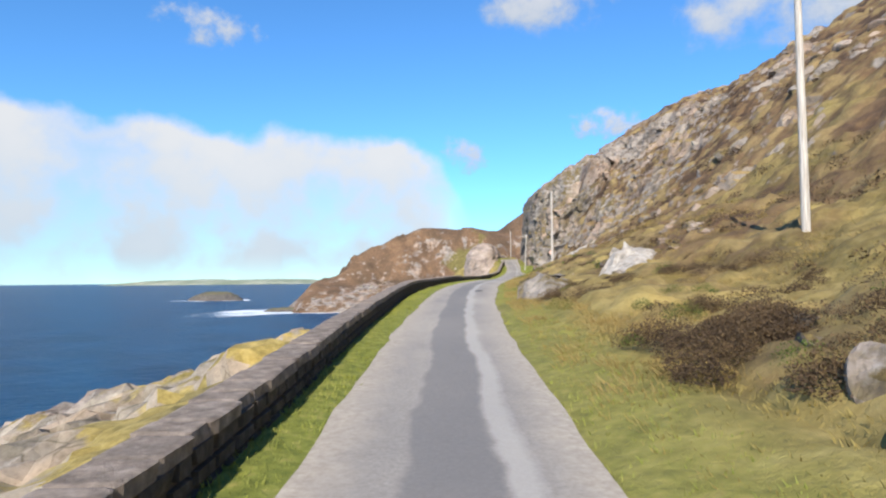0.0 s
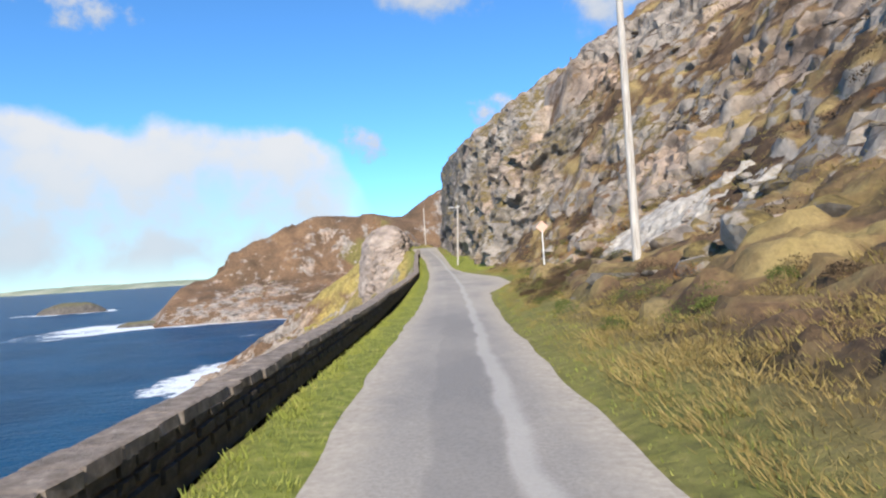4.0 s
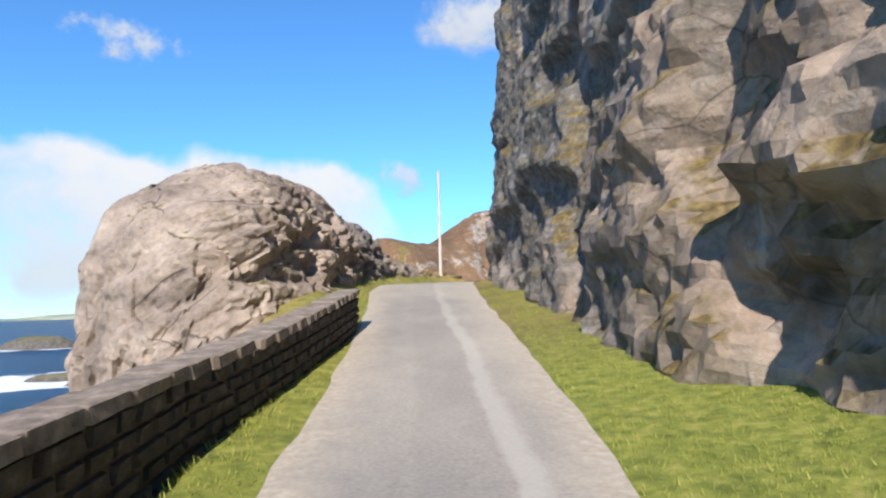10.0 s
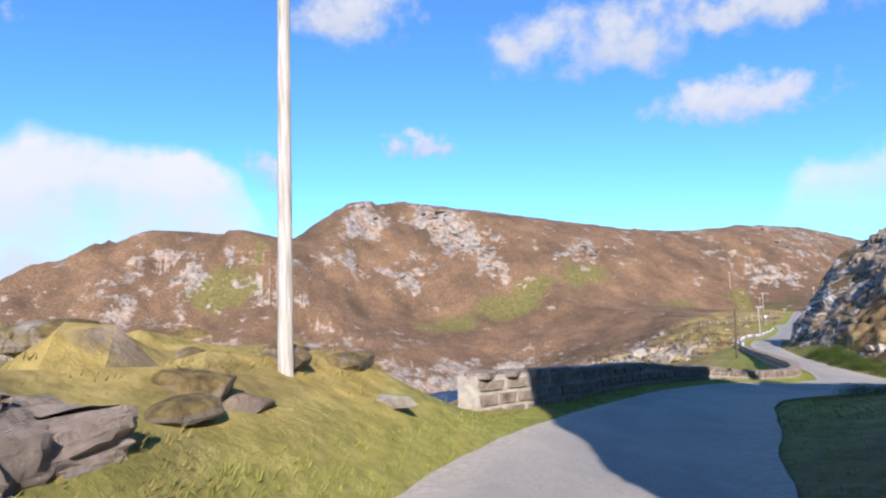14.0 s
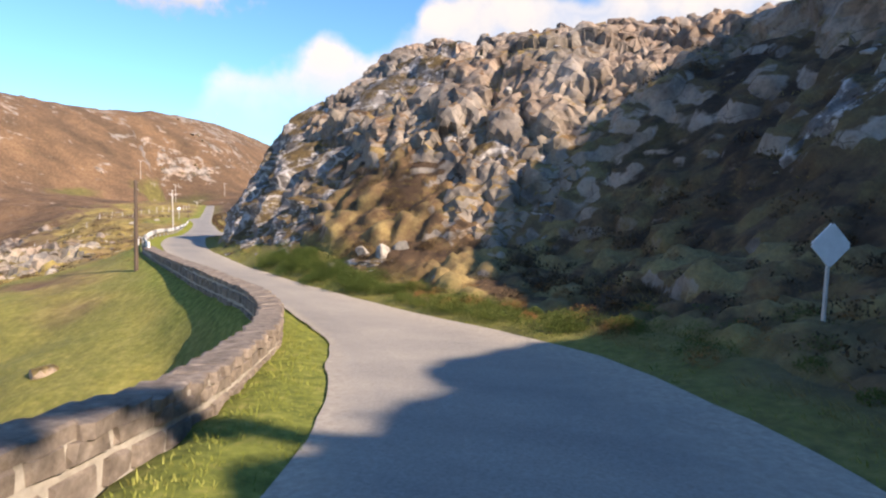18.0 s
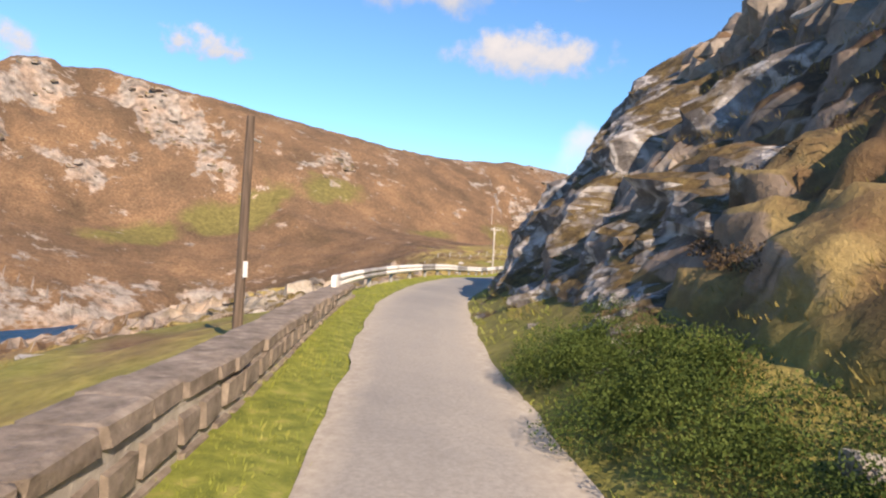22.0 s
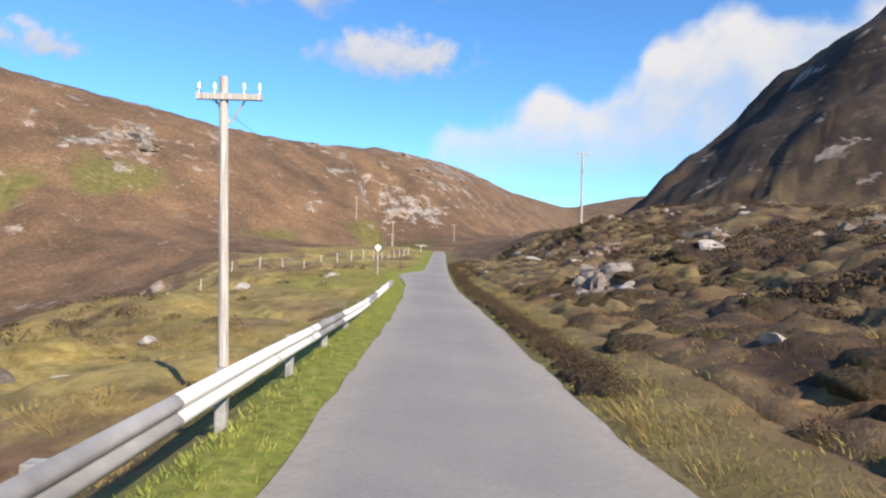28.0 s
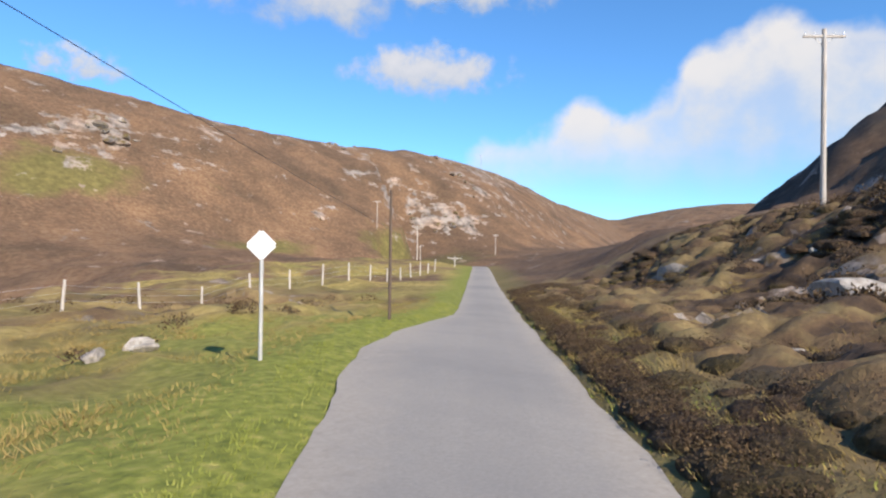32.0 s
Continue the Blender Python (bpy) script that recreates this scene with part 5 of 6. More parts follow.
def stone_wall(name, label, s0, s1, inner, height, thick, outer_drop, near, seed, course=(0.15, 0.24), long=(0.28, 0.62), gap=0.03, joint=None, first=0.0, stone=None):
    """A wall beside the left edge: core, stones on both faces, coping. inner(s): offset of its road face."""
    rnd = random.Random(seed)
    ss = np.arange(s0, s1 + 0.01, 0.5)
    zi = 0.02
    prof_d = np.array([0.03, 0.03, thick - 0.03, thick - 0.03])
    H = height(ss)[:, None]
    up = np.concatenate([0 * H - 0.3, H - 0.06, H - 0.06, -outer_drop(ss)[:, None]], 1)
    P = on_road(ss[:, None] + 0 * up, -(inner(ss)[:, None] + prof_d[None]), up)
    f = np.r_[grid_faces(len(ss), 4), [(3, 2, 1, 0), tuple(4 * len(ss) - 4 + k for k in range(4))]]
    me = mesh("core", P.reshape(-1, 3), f, joint or mortar_mat)
    root = new(name, me)
    tagged(root, label, "wall", kind="structure")
    # face stones, joined
    V, F, sides = [], [], []
    base = np.array([(-1, -1, -1), (1, -1, -1), (1, 1, -1), (-1, 1, -1), (-.82, -.78, 1), (.82, -.78, 1), (.82, .78, 1), (-.82, .78, 1)], float) / 2
    quads = np.array([(4, 5, 6, 7), (0, 1, 5, 4), (1, 2, 6, 5), (2, 3, 7, 6), (3, 0, 4, 7)])
    for face in (0, 1):
        zlow = lambda q: (-0.12 if face == 0 else -float(outer_drop(np.array([q]))[0]))
        lows = max(0.12, max(-zlow(q) for q in (s0, (s0 + s1) / 2, s1)))
        level = -lows
        hmax = float(np.max(height(ss)))
        while level < hmax - 0.12:
            ch = rnd.uniform(*course)
            a = s0
            while a < s1 - 0.2:
                w = rnd.uniform(*long)
                mid = a + w / 2
                hh = float(height(np.array([mid]))[0]) - 0.08
                if level >= zlow(mid) - ch and level + ch * 0.6 < hh:
                    top = min(level + ch, hh)
                    b = base + np.array([[rnd.uniform(-.07, .07), rnd.uniform(-.09, .09), rnd.uniform(-.12, .12)] for _ in range(8)])
                    along = mid + b[:, 0] * (w - gap)
                    hz = (level + top) / 2 + b[:, 1] * (top - level - gap)
                    dep = b[:, 2] * 0.10
                    off_ = inner(along) + (0.03 - dep if face == 0 else thick - 0.03 + dep)
                    V.append(on_road(along, -off_, hz))
                    sides.append((face, mid))
                    F.append(quads + 8 * (len(V) - 1) if face == 0 else quads[:, ::-1] + 8 * (len(V) - 1))
                a += w
            level += ch
    order = sorted(range(len(V)), key=lambda k: sides[k][1])
    V, F, sides = [V[k] for k in order], [F[k] - 8 * k + 8 * i for i, k in enumerate(order)], [sides[k] for k in order]
    kept, pieces = [], 0
    for k, (v_, f_) in enumerate(zip(V, F)):
        if pieces < 295 and sides[k][0] == 0 and first <= sides[k][1]:
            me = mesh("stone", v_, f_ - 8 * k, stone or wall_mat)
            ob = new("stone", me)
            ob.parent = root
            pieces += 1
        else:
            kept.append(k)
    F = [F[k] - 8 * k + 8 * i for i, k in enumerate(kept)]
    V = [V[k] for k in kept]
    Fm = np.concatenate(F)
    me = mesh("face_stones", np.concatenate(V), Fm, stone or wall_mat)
    ob = new("face_stones", me)
    ob.parent = root
    tagged(ob, "roughly coursed rubble stones", kind="stuff")
    # coping stones: near ones are pieces
    kinds = []
    for k in range(6):
        bm = bmesh.new()
        vs = bmesh.ops.create_cube(bm, size=1)["verts"]
        bmesh.ops.bevel(bm, geom=bm.edges[:], offset=0.10, segments=1, affect="EDGES")
        for v in bm.verts:
            v.co += Vector((rnd.uniform(-.03, .03), rnd.uniform(-.03, .03), rnd.uniform(-.04, .04)))
        me = bpy.data.meshes.new("coping_stone")
        bm.to_mesh(me)
        bm.free()
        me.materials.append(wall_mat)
        kinds.append(me)
    a, left, count = s0, [], 0
    while a < s1 - 0.15:
        w = rnd.uniform(0.35, 0.75)
        mid = a + w / 2
        p = on_road(mid, -(float(inner(np.array([mid]))[0]) + thick / 2 + rnd.uniform(-.02, .02)), float(height(np.array([mid]))[0]) - 0.05 + rnd.uniform(-.008, .008))
        t = math.degrees(math.atan2(-float(np.interp(mid, RS, TAN[:, 0])), float(np.interp(mid, RS, TAN[:, 1])))) + rnd.uniform(-2, 2)
        slope = math.degrees(math.atan(float(np.interp(mid + 1, RS, ROAD[:, 2]) - np.interp(mid - 1, RS, ROAD[:, 2])) / 2))
        m4 = pose(*p, slope, 0, t) @ Matrix.Diagonal((thick * rnd.uniform(1.0, 1.12), w + 0.03, rnd.uniform(0.14, 0.165), 1))
        if near[0] <= mid <= near[1] and count < 295:
            ob = new("coping_stone", kinds[rnd.randrange(6)])
            ob.parent = root
            ob.matrix_world = m4
            count += 1
        else:
            left.append((kinds[rnd.randrange(6)], m4))
        a += w
    if left:
        V, F, nv = [], [], 0
        bm = bmesh.new()
        vv, ff = [], []
        for me, m4 in left:
            co = [m4 @ v.co for v in me.vertices]
            for pl in me.polygons:
                ff.append([nv + i for i in pl.vertices])
            vv += [tuple(q) for q in co]
            nv += len(co)
        me = bpy.data.meshes.new("coping")
        me.from_pydata(vv, [], ff)
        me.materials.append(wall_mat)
        ob = new("coping", me)
        ob.parent = root
        tagged(ob, "rough flat coping stones", kind="stuff")
        bm.free()
    return root


# body stones carry painted shade; the coping keeps the plain wall stone
stone_wall("wall_sea", "low rubble stone sea wall with rough coping along the road", -25, 146, lambda s: np.interp(s, (-25, 8, 20, 28, 33, 40, 55, 70, 80, 90, 97, 101, 107, 112, 122, 138, 142, 146), (2.0, 2.05, 2.25, 2.5, 2.7, 2.68, 2.85, 3.05, 3.18, 3.05, 2.82, 2.58, 2.45, 2.55, 2.6, 2.62, 2.15, 1.72)), lambda s: np.interp(s, (0, 20, 27, 40, 70, 84, 95, 108, 116, 123, 146), (.48, .54, .53, .48, .40, .46, .38, .54, .58, .80, .90)) + 0.04 * vnoise(s / 5, 0, 0, 3), 0.46, lambda s: 1.2 + 0 * s, (0, 144), 11, first=70.0, joint=shaded_joint_mat, stone=shaded_stone_mat)
stone_wall("wall_bend", "curved stone retaining wall above the valley at the bend", 179.2, 229, lambda s: np.interp(s, (179, 181, 183, 186, 190, 195, 198, 203, 205, 208, 211, 214, 217, 222, 229), (2.95, 1.95, 1.35, 1.3, 1.85, 2.85, 2.7, 2.0, 1.6, 1.2, 1.18, 1.4, 1.6, 1.75, 1.95)), lambda s: np.interp(s, (180, 186, 192, 200, 206, 210, 216, 222, 229), (.88, .78, .58, .48, .55, .68, .68, .54, .40)) + 0.04 * vnoise(s / 4, 0, 0, 5), 0.5, lambda s: np.interp(s, (171, 179, 183, 205, 222, 229), (1.0, 1.2, 3.2, 2.9, 1.6, .8)), (171, 229), 12, (0.24, 0.36), (0.38, 0.85), 0.055, joint_mat)

# ==== isle, far coast ====
def isle(name, label, x, y, rx, ry, top, seed, material):
    a = np.linspace(0, 2 * math.pi, 60, endpoint=False)
    r = np.linspace(0, 1, 14)
    A, R = np.meshgrid(a, r)
    px, py = x + rx * R * np.cos(A) * (1 + .18 * fbm(np.cos(A) * 2, np.sin(A) * 2, 0, 3, seed)), y + ry * R * np.sin(A)
    pz = SEA - 2 + (top - SEA + 2) * (1 - R ** 3.0) + (top - SEA) * 0.3 * fbm(px / rx * 3, py / ry * 2, 0, 4, seed + 2) * (1 - R ** 4)
    n_ = len(a)
    f = grid_faces(len(r), n_)
    wrap = np.array([(k * n_ + n_ - 1, k * n_, (k + 1) * n_, (k + 1) * n_ + n_ - 1) for k in range(len(r) - 1)])
    me = mesh(name, np.stack([px, py, pz], -1).reshape(-1, 3), np.r_[f, wrap][:, ::-1], material, False)
    return tagged(new(name, me), label, "island")


wet_mat = mat("dark sea washed rock", 0.8)
n = Nodes(wet_mat)
n.base(n.mix(n.ramp(n.slope(), (0.75, 0.0), (0.95, 0.8)), n.ramp(n.noise(0.5, 6, None, 0.65), (0.3, (0.05, 0.045, 0.04)), (0.7, (0.17, 0.145, 0.12))), (0.15, 0.135, 0.06)))
n.bump(n.noise(0.8, 7, None, 0.7), 0.8, 0.6)
isle("islet", "low dark rock islet with surf around it", -186, 548, 25, 13, -9.5, 5, wet_mat)
isle("skerry", "flat dark skerry awash beside the headland", -80, 345, 13, 6, SEA + 2.2, 8, wet_mat)
turf_far = mat("distant pale turf", 0.95)
n = Nodes(turf_far)
n.base(n.ramp(n.noise(0.01, 5), (0.4, (0.20, 0.23, 0.16)), (0.6, (0.32, 0.33, 0.25))))
isle("far_island", "distant low green island on the sea horizon", -900, 2900, 620, 160, 6, 15, turf_far)

# ==== grass, heather, loose stones ====
def leaf_mat(name, lo, mid, hi):
    m = mat(name, 0.8)
    n = Nodes(m)
    g = n.t.nodes.new("ShaderNodeNewGeometry")
    f = n.math("ADD", n.math("MULTIPLY", g.outputs["Random Per Island"], 0.28), n.math("MULTIPLY", n.noise(0.8, 4, None, 0.6), 0.75))
    n.base(n.ramp(f, (0.15, lo), (0.5, mid), (0.85, hi)))
    return m


green_blade = leaf_mat("green grass blades", (0.11, 0.135, 0.022), (0.22, 0.24, 0.045), (0.38, 0.34, 0.10))
straw_blade = leaf_mat("straw coloured moor grass", (0.13, 0.10, 0.03), (0.24, 0.185, 0.055), (0.32, 0.25, 0.085))
gold_blade = leaf_mat("golden moor grass", (0.15, 0.10, 0.035), (0.29, 0.205, 0.07), (0.42, 0.31, 0.12))
heather_leaf = leaf_mat("brown heather", (0.024, 0.016, 0.011), (0.070, 0.044, 0.024), (0.17, 0.11, 0.048))
bracken_leaf = leaf_mat("green bracken", (0.030, 0.048, 0.009), (0.075, 0.10, 0.018), (0.16, 0.16, 0.034))
thicket_leaf = leaf_mat("dark thicket leaves", (0.018, 0.032, 0.006), (0.048, 0.075, 0.013), (0.11, 0.135, 0.028))
rust_leaf = leaf_mat("rust coloured bracken", (0.14, 0.06, 0.02), (0.26, 0.12, 0.04), (0.36, 0.20, 0.07))


def spots(count, s0, s1, o0, o1, side, power, seed, patch=0.0, size=4.0):
    """Places beside the road; patch thins them out by a noise."""
    r = np.random.RandomState(seed)
    ss = r.uniform(s0, s1, count)
    oo = o0 + (o1 - o0) * r.uniform(0, 1, count) ** power
    edge = HALF_R(ss) if side > 0 else HALF_L(ss)
    P = on_road(ss, side * (edge + oo))
    keep = fbm(P[:, 0] / size, P[:, 1] / size, 0, 3, seed + 1) > patch - 0.5
    P = P[keep]
    z, _, dd, off_ = land(P[:, 0], P[:, 1])
    ok = (off_ > o0 * 0.9) & (z > SEA + 1)
    return np.stack([P[ok, 0], P[ok, 1], z[ok]], 1)


def blades(name, label, places, per, height, width, spread, material, seed, lean=0.5):
    r = np.random.RandomState(seed)
    N = len(places)
    base = np.repeat(places, per, 0)
    M = N * per
    hs = np.repeat(r.uniform(0.6, 1.3, N), per) * r.uniform(0.6, 1.2, M) * height
    ang, ang2 = r.uniform(0, 6.283, M), r.uniform(0, 6.283, M)
    rad = r.uniform(0, 1, M) ** 0.5 * spread
    bx, by = base[:, 0] + rad * np.cos(ang), base[:, 1] + rad * np.sin(ang)
    wx, wy = np.cos(ang2) * width, np.sin(ang2) * width
    tip = hs * lean * r.uniform(0.2, 1.0, M)
    z0 = base[:, 2] - 0.05
    A = np.stack([bx - wx, by - wy, z0], 1)
    B = np.stack([bx + wx, by + wy, z0], 1)
    C = np.stack([bx + tip * np.cos(ang), by + tip * np.sin(ang), z0 + hs], 1)
    V = np.stack([A, B, C], 1).reshape(-1, 3)
    me = mesh(name, V, np.arange(3 * M).reshape(-1, 3), material)
    return tagged(new(name, me), label, "grass", kind="stuff")


def clumps(name, label, places, leaves, radius, leaf, material, seed, squash=0.7):
    r = np.random.RandomState(seed)
    N = len(places)
    rr = np.repeat(r.uniform(0.5, 1.2, N) * radius, leaves)
    M = N * leaves
    u = r.normal(size=(M, 3))
    u[:, 2] = np.abs(u[:, 2])
    u /= np.linalg.norm(u, axis=1)[:, None]
    q = r.uniform(0.55, 1.0, M)[:, None] * u * np.array([1, 1, squash]) * rr[:, None]
    c = np.repeat(places, leaves, 0) + q
    a = r.normal(size=(M, 3)) * 0.6 + u * 0.6
    a /= np.linalg.norm(a, axis=1)[:, None]
    b = np.cross(a, r.normal(size=(M, 3)))
    b /= np.linalg.norm(b, axis=1)[:, None]
    L = (leaf * r.uniform(0.6, 1.4, M))[:, None]
    V = np.stack([c - b * L * 0.4, c + a * L, c + b * L * 0.4, c - a * L * 0.5], 1).reshape(-1, 3)
    me = mesh(name, V, np.arange(4 * M).reshape(-1, 4), material)
    return tagged(new(name, me), label, "plants", kind="stuff")


blades("verge_grass", "short green grass along the road's edges", np.r_[spots(17000, -8, 330, 0.02, 1.0, -1, 0.8, 501), spots(9000, -8, 330, 0.05, 1.3, 1, 1.0, 502), spots(8000, 106, 156, 0.1, 2.8, 1, 0.9, 503)], 8, 0.085, 0.011, 0.12, green_blade, 504, 0.8)
blades("moor_grass", "tussocks of straw yellow moor grass", np.r_[spots(12000, -8, 104, 0.6, 14, 1, 1.4, 511, 0.35), spots(5000, 180, 240, 0.8, 12, 1, 1.4, 512, 0.45), spots(8000, 240, 335, 0.3, 16, 1, 1.5, 513, 0.5), spots(6000, 225, 335, 1.2, 16, -1, 1.4, 514, 0.45), spots(900, 168, 180, 0.4, 5, -1, 1.2, 515, 0.4)], 18, 0.08, 0.009, 0.34, straw_blade, 516, 1.3)
blades("tall_grass", "long golden moor grass bending in tufts", np.r_[spots(6500, -8, 60, 0.7, 11, 1, 1.3, 611, 0.42, 3.0), spots(2600, 60, 104, 1.0, 9, 1, 1.3, 612, 0.45, 3.0), spots(1200, 186, 226, 1.0, 7, 1, 1.2, 613, 0.45, 2.5), spots(4500, 243, 338, 0.5, 12, 1, 1.8, 614, 0.45, 2.2), spots(4200, 232, 335, 1.6, 14, -1, 1.3, 615, 0.5, 3.0)], 30, 0.15, 0.0065, 0.34, gold_blade, 616, 1.5)
clumps("heather", "dark brown heather clumps on the moor", np.r_[spots(900, 10, 104, 6, 24, 1, 1.0, 521, 0.5), spots(600, 183, 212, 2.5, 16, 1, 1.0, 522, 0.45), spots(3800, 238, 335, 5, 30, 1, 1.0, 523, 0.5, 2.6), spots(350, 232, 335, 4, 22, -1, 1.0, 524, 0.5)], 90, 0.6, 0.06, heather_leaf, 525)
mound_mat = mat("dense dark heather", 0.95)
n = Nodes(mound_mat)
n.base(n.mix(n.ramp(n.noise(0.5, 4), (0.45, 0.0), (0.6, 0.8)), n.ramp(n.noise(14, 8, None, 0.75), (0.3, (0.026, 0.017, 0.011)), (0.52, (0.085, 0.053, 0.03)), (0.72, (0.19, 0.124, 0.066))), n.ramp(n.noise(12, 8, None, 0.75), (0.3, (0.04, 0.032, 0.012)), (0.55, (0.12, 0.088, 0.032)), (0.75, (0.22, 0.165, 0.065)))))
n.bump(n.math("ADD", n.noise(16, 8, None, 0.8), n.voronoi(9)), 1.0, 0.09)


def mounds(name, label, places, radius, squash, material, seed):
    """Low uneven domes of heather."""
    r = np.random.RandomState(seed)
    a, e = np.meshgrid(np.linspace(0, 2 * math.pi, 17), np.linspace(-0.25, math.pi / 2, 7))
    unit = np.stack([np.cos(a) * np.cos(e), np.sin(a) * np.cos(e), np.sin(e)], -1).reshape(-1, 3)
    M = len(places)
    size = radius * r.uniform(0.45, 1.25, M)
    k = unit[None] * 1.4 + r.uniform(0, 50, (M, 1, 3))
    bulge = 1 + 0.55 * fbm(k[..., 0], k[..., 1], k[..., 2], 3, seed) + 0.16 * fbm(k[..., 0] * 5, k[..., 1] * 5, k[..., 2] * 5, 2, seed + 5)
    V = unit[None] * bulge[..., None] * size[:, None, None] * np.array([1, 1, squash]) + np.asarray(places)[:, None]
    f = grid_faces(7, 17)
    F = (f[None] + (np.arange(M) * len(unit))[:, None, None]).reshape(-1, 4)
    me = mesh(name, V.reshape(-1, 3), F, material, True)
    return tagged(new(name, me), label, "heather", kind="stuff")


EDGE = np.r_[spots(520, 276, 335, 0.46, 0.75, 1, 1.0, 526), spots(420, 308, 340, 0.5, 3.6, 1, 1.0, 528, 0.35, 2.2)]
HEATH = np.r_[spots(1300, 242, 290, 1.8, 15, 1, 1.0, 527, 0.5, 2.2), spots(1700, 288, 340, 2.0, 17, 1, 1.0, 530, 0.44, 2.2)]
mounds("heather_mounds", "low dark brown heather mounds beside the road", HEATH + (0, 0, -0.10), 0.5, 0.45, mound_mat, 540)
mounds("heather_edge", "dark heather overhanging the road's edge", EDGE + (0, 0, -0.08), 0.34, 0.42, mound_mat, 541)
clumps("roadside_heather", "wiry heather sprigs on the mounds", np.r_[HEATH, EDGE], 230, 0.48, 0.02, heather_leaf, 529, 0.5)
clumps("bracken", "green bracken and rushes at the road's edge", np.r_[spots(90, 204, 214, 0.4, 1.8, 1, 1.0, 531), spots(100, 186, 206, 1.2, 4, 1, 1.0, 532), spots(80, 60, 100, 1.2, 5, 1, 1.0, 533), spots(60, 2, 50, 1.2, 6, 1, 1.0, 534)], 700, 0.44, 0.02, bracken_leaf, 535, 0.8)
clumps("bramble_thicket", "dense dark green bramble and fern thicket at the road's edge", spots(66, 212.5, 221.5, 0.15, 1.5, 1, 1.0, 537), 1900, 0.58, 0.019, thicket_leaf, 538, 0.8)
clumps("slope_heather", "dark brown heather bushes on the grassy slope", np.r_[spots(26, 6.5, 10.5, 1.6, 3.8, 1, 1.0, 561), spots(150, 5, 22, 1.6, 7, 1, 1.0, 562, 0.45, 2.5), spots(24, 27, 34, 3, 8, 1, 1.0, 568), spots(28, 206, 222, 2.0, 5.0, 1, 1.0, 569), spots(50, 70, 80, 1.2, 5, 1, 1.0, 563), spots(40, 30, 66, 3, 9, 1, 1.0, 564, 0.5, 4)], 900, 0.55, 0.024, heather_leaf, 565, 0.7)
clumps("rusty_bracken", "rust coloured dying bracken", np.r_[spots(45, 196, 212, 1.0, 4.5, 1, 1.0, 541), spots(60, 60, 104, 3, 12, 1, 1.0, 542)], 600, 0.45, 0.02, rust_leaf, 543, 0.8)


def loose(name, label, places, size, material, seed):
    r = np.random.RandomState(seed)
    bm = bmesh.new()
    bmesh.ops.create_icosphere(bm, subdivisions=2, radius=1)
    co = np.array([v.co for v in bm.verts])
    fc = np.array([[v.index for v in f.verts] for f in bm.faces])
    bm.free()
    shapes = [faceted(co, seed + 17 * j) for j in range(12)]
    V, F = [], []
    for k, p in enumerate(places):
        sc = size * r.uniform(0.4, 1.3) * np.array([r.uniform(.8, 1.5), r.uniform(.7, 1.1), r.uniform(.4, .8)])
        t = r.uniform(0, 6.28)
        q = 1.2 * shapes[k % 12] * sc
        q = np.stack([q[:, 0] * math.cos(t) - q[:, 1] * math.sin(t), q[:, 0] * math.sin(t) + q[:, 1] * math.cos(t), q[:, 2]], 1)
        V.append(q + p)
        F.append(fc + len(co) * k)
    me = mesh(name, np.concatenate(V), np.concatenate(F), material)
    return tagged(new(name, me), label, "stones", kind="stuff")


loose("moor_stones", "pale stones scattered over the moor", np.r_[spots(170, 240, 340, 3, 26, 1, 0.9, 551, 0.5), spots(120, 225, 320, 3, 24, -1, 0.9, 552, 0.5), spots(80, 186, 240, 6, 18, 1, 0.9, 553, 0.4)], 0.36, pale_mat, 554)
loose("pale_rubble", "grey broken rock lying on the slope", np.r_[spots(40, 24, 33, 4.5, 9, 1, 1, 571), spots(90, 60, 104, 3, 12, 1, 0.9, 572, 0.5, 5.0)], 0.36, rock_mat, 573)
loose("slope_stones", "grey boulders strewn over the steep slope", np.r_[spots(200, 40, 108, 11, 34, 1, 0.8, 561, 0.45), spots(30, 58, 108, 3, 9, 1, 1, 562, 0.5)], 0.6, rock_mat, 563)
loose("stream_stones", "grey boulders and rubble in the rocky gully", np.r_[spots(260, 246, 282, 7, 26, -1, 1.0, 565, 0.4), spots(60, 182, 228, 4, 20, -1, 1.0, 566, 0.4)], 0.6, rock_mat, 567)
rr_ = np.random.RandomState(77)
hx, hy = rr_.uniform(-40, 300, 2600), rr_.uniform(330, 440, 2600)
hz_, _, hd_, ho_ = land(hx, hy)
hk_ = (stony(hx, hy, hz_, _, hd_, ho_) > 0.62) & (hz_ > -8)
loose("hill_stones", "pale bare rocks on the far hillside", np.stack([hx, hy, hz_], 1)[hk_], 1.15, rock_mat, 571)

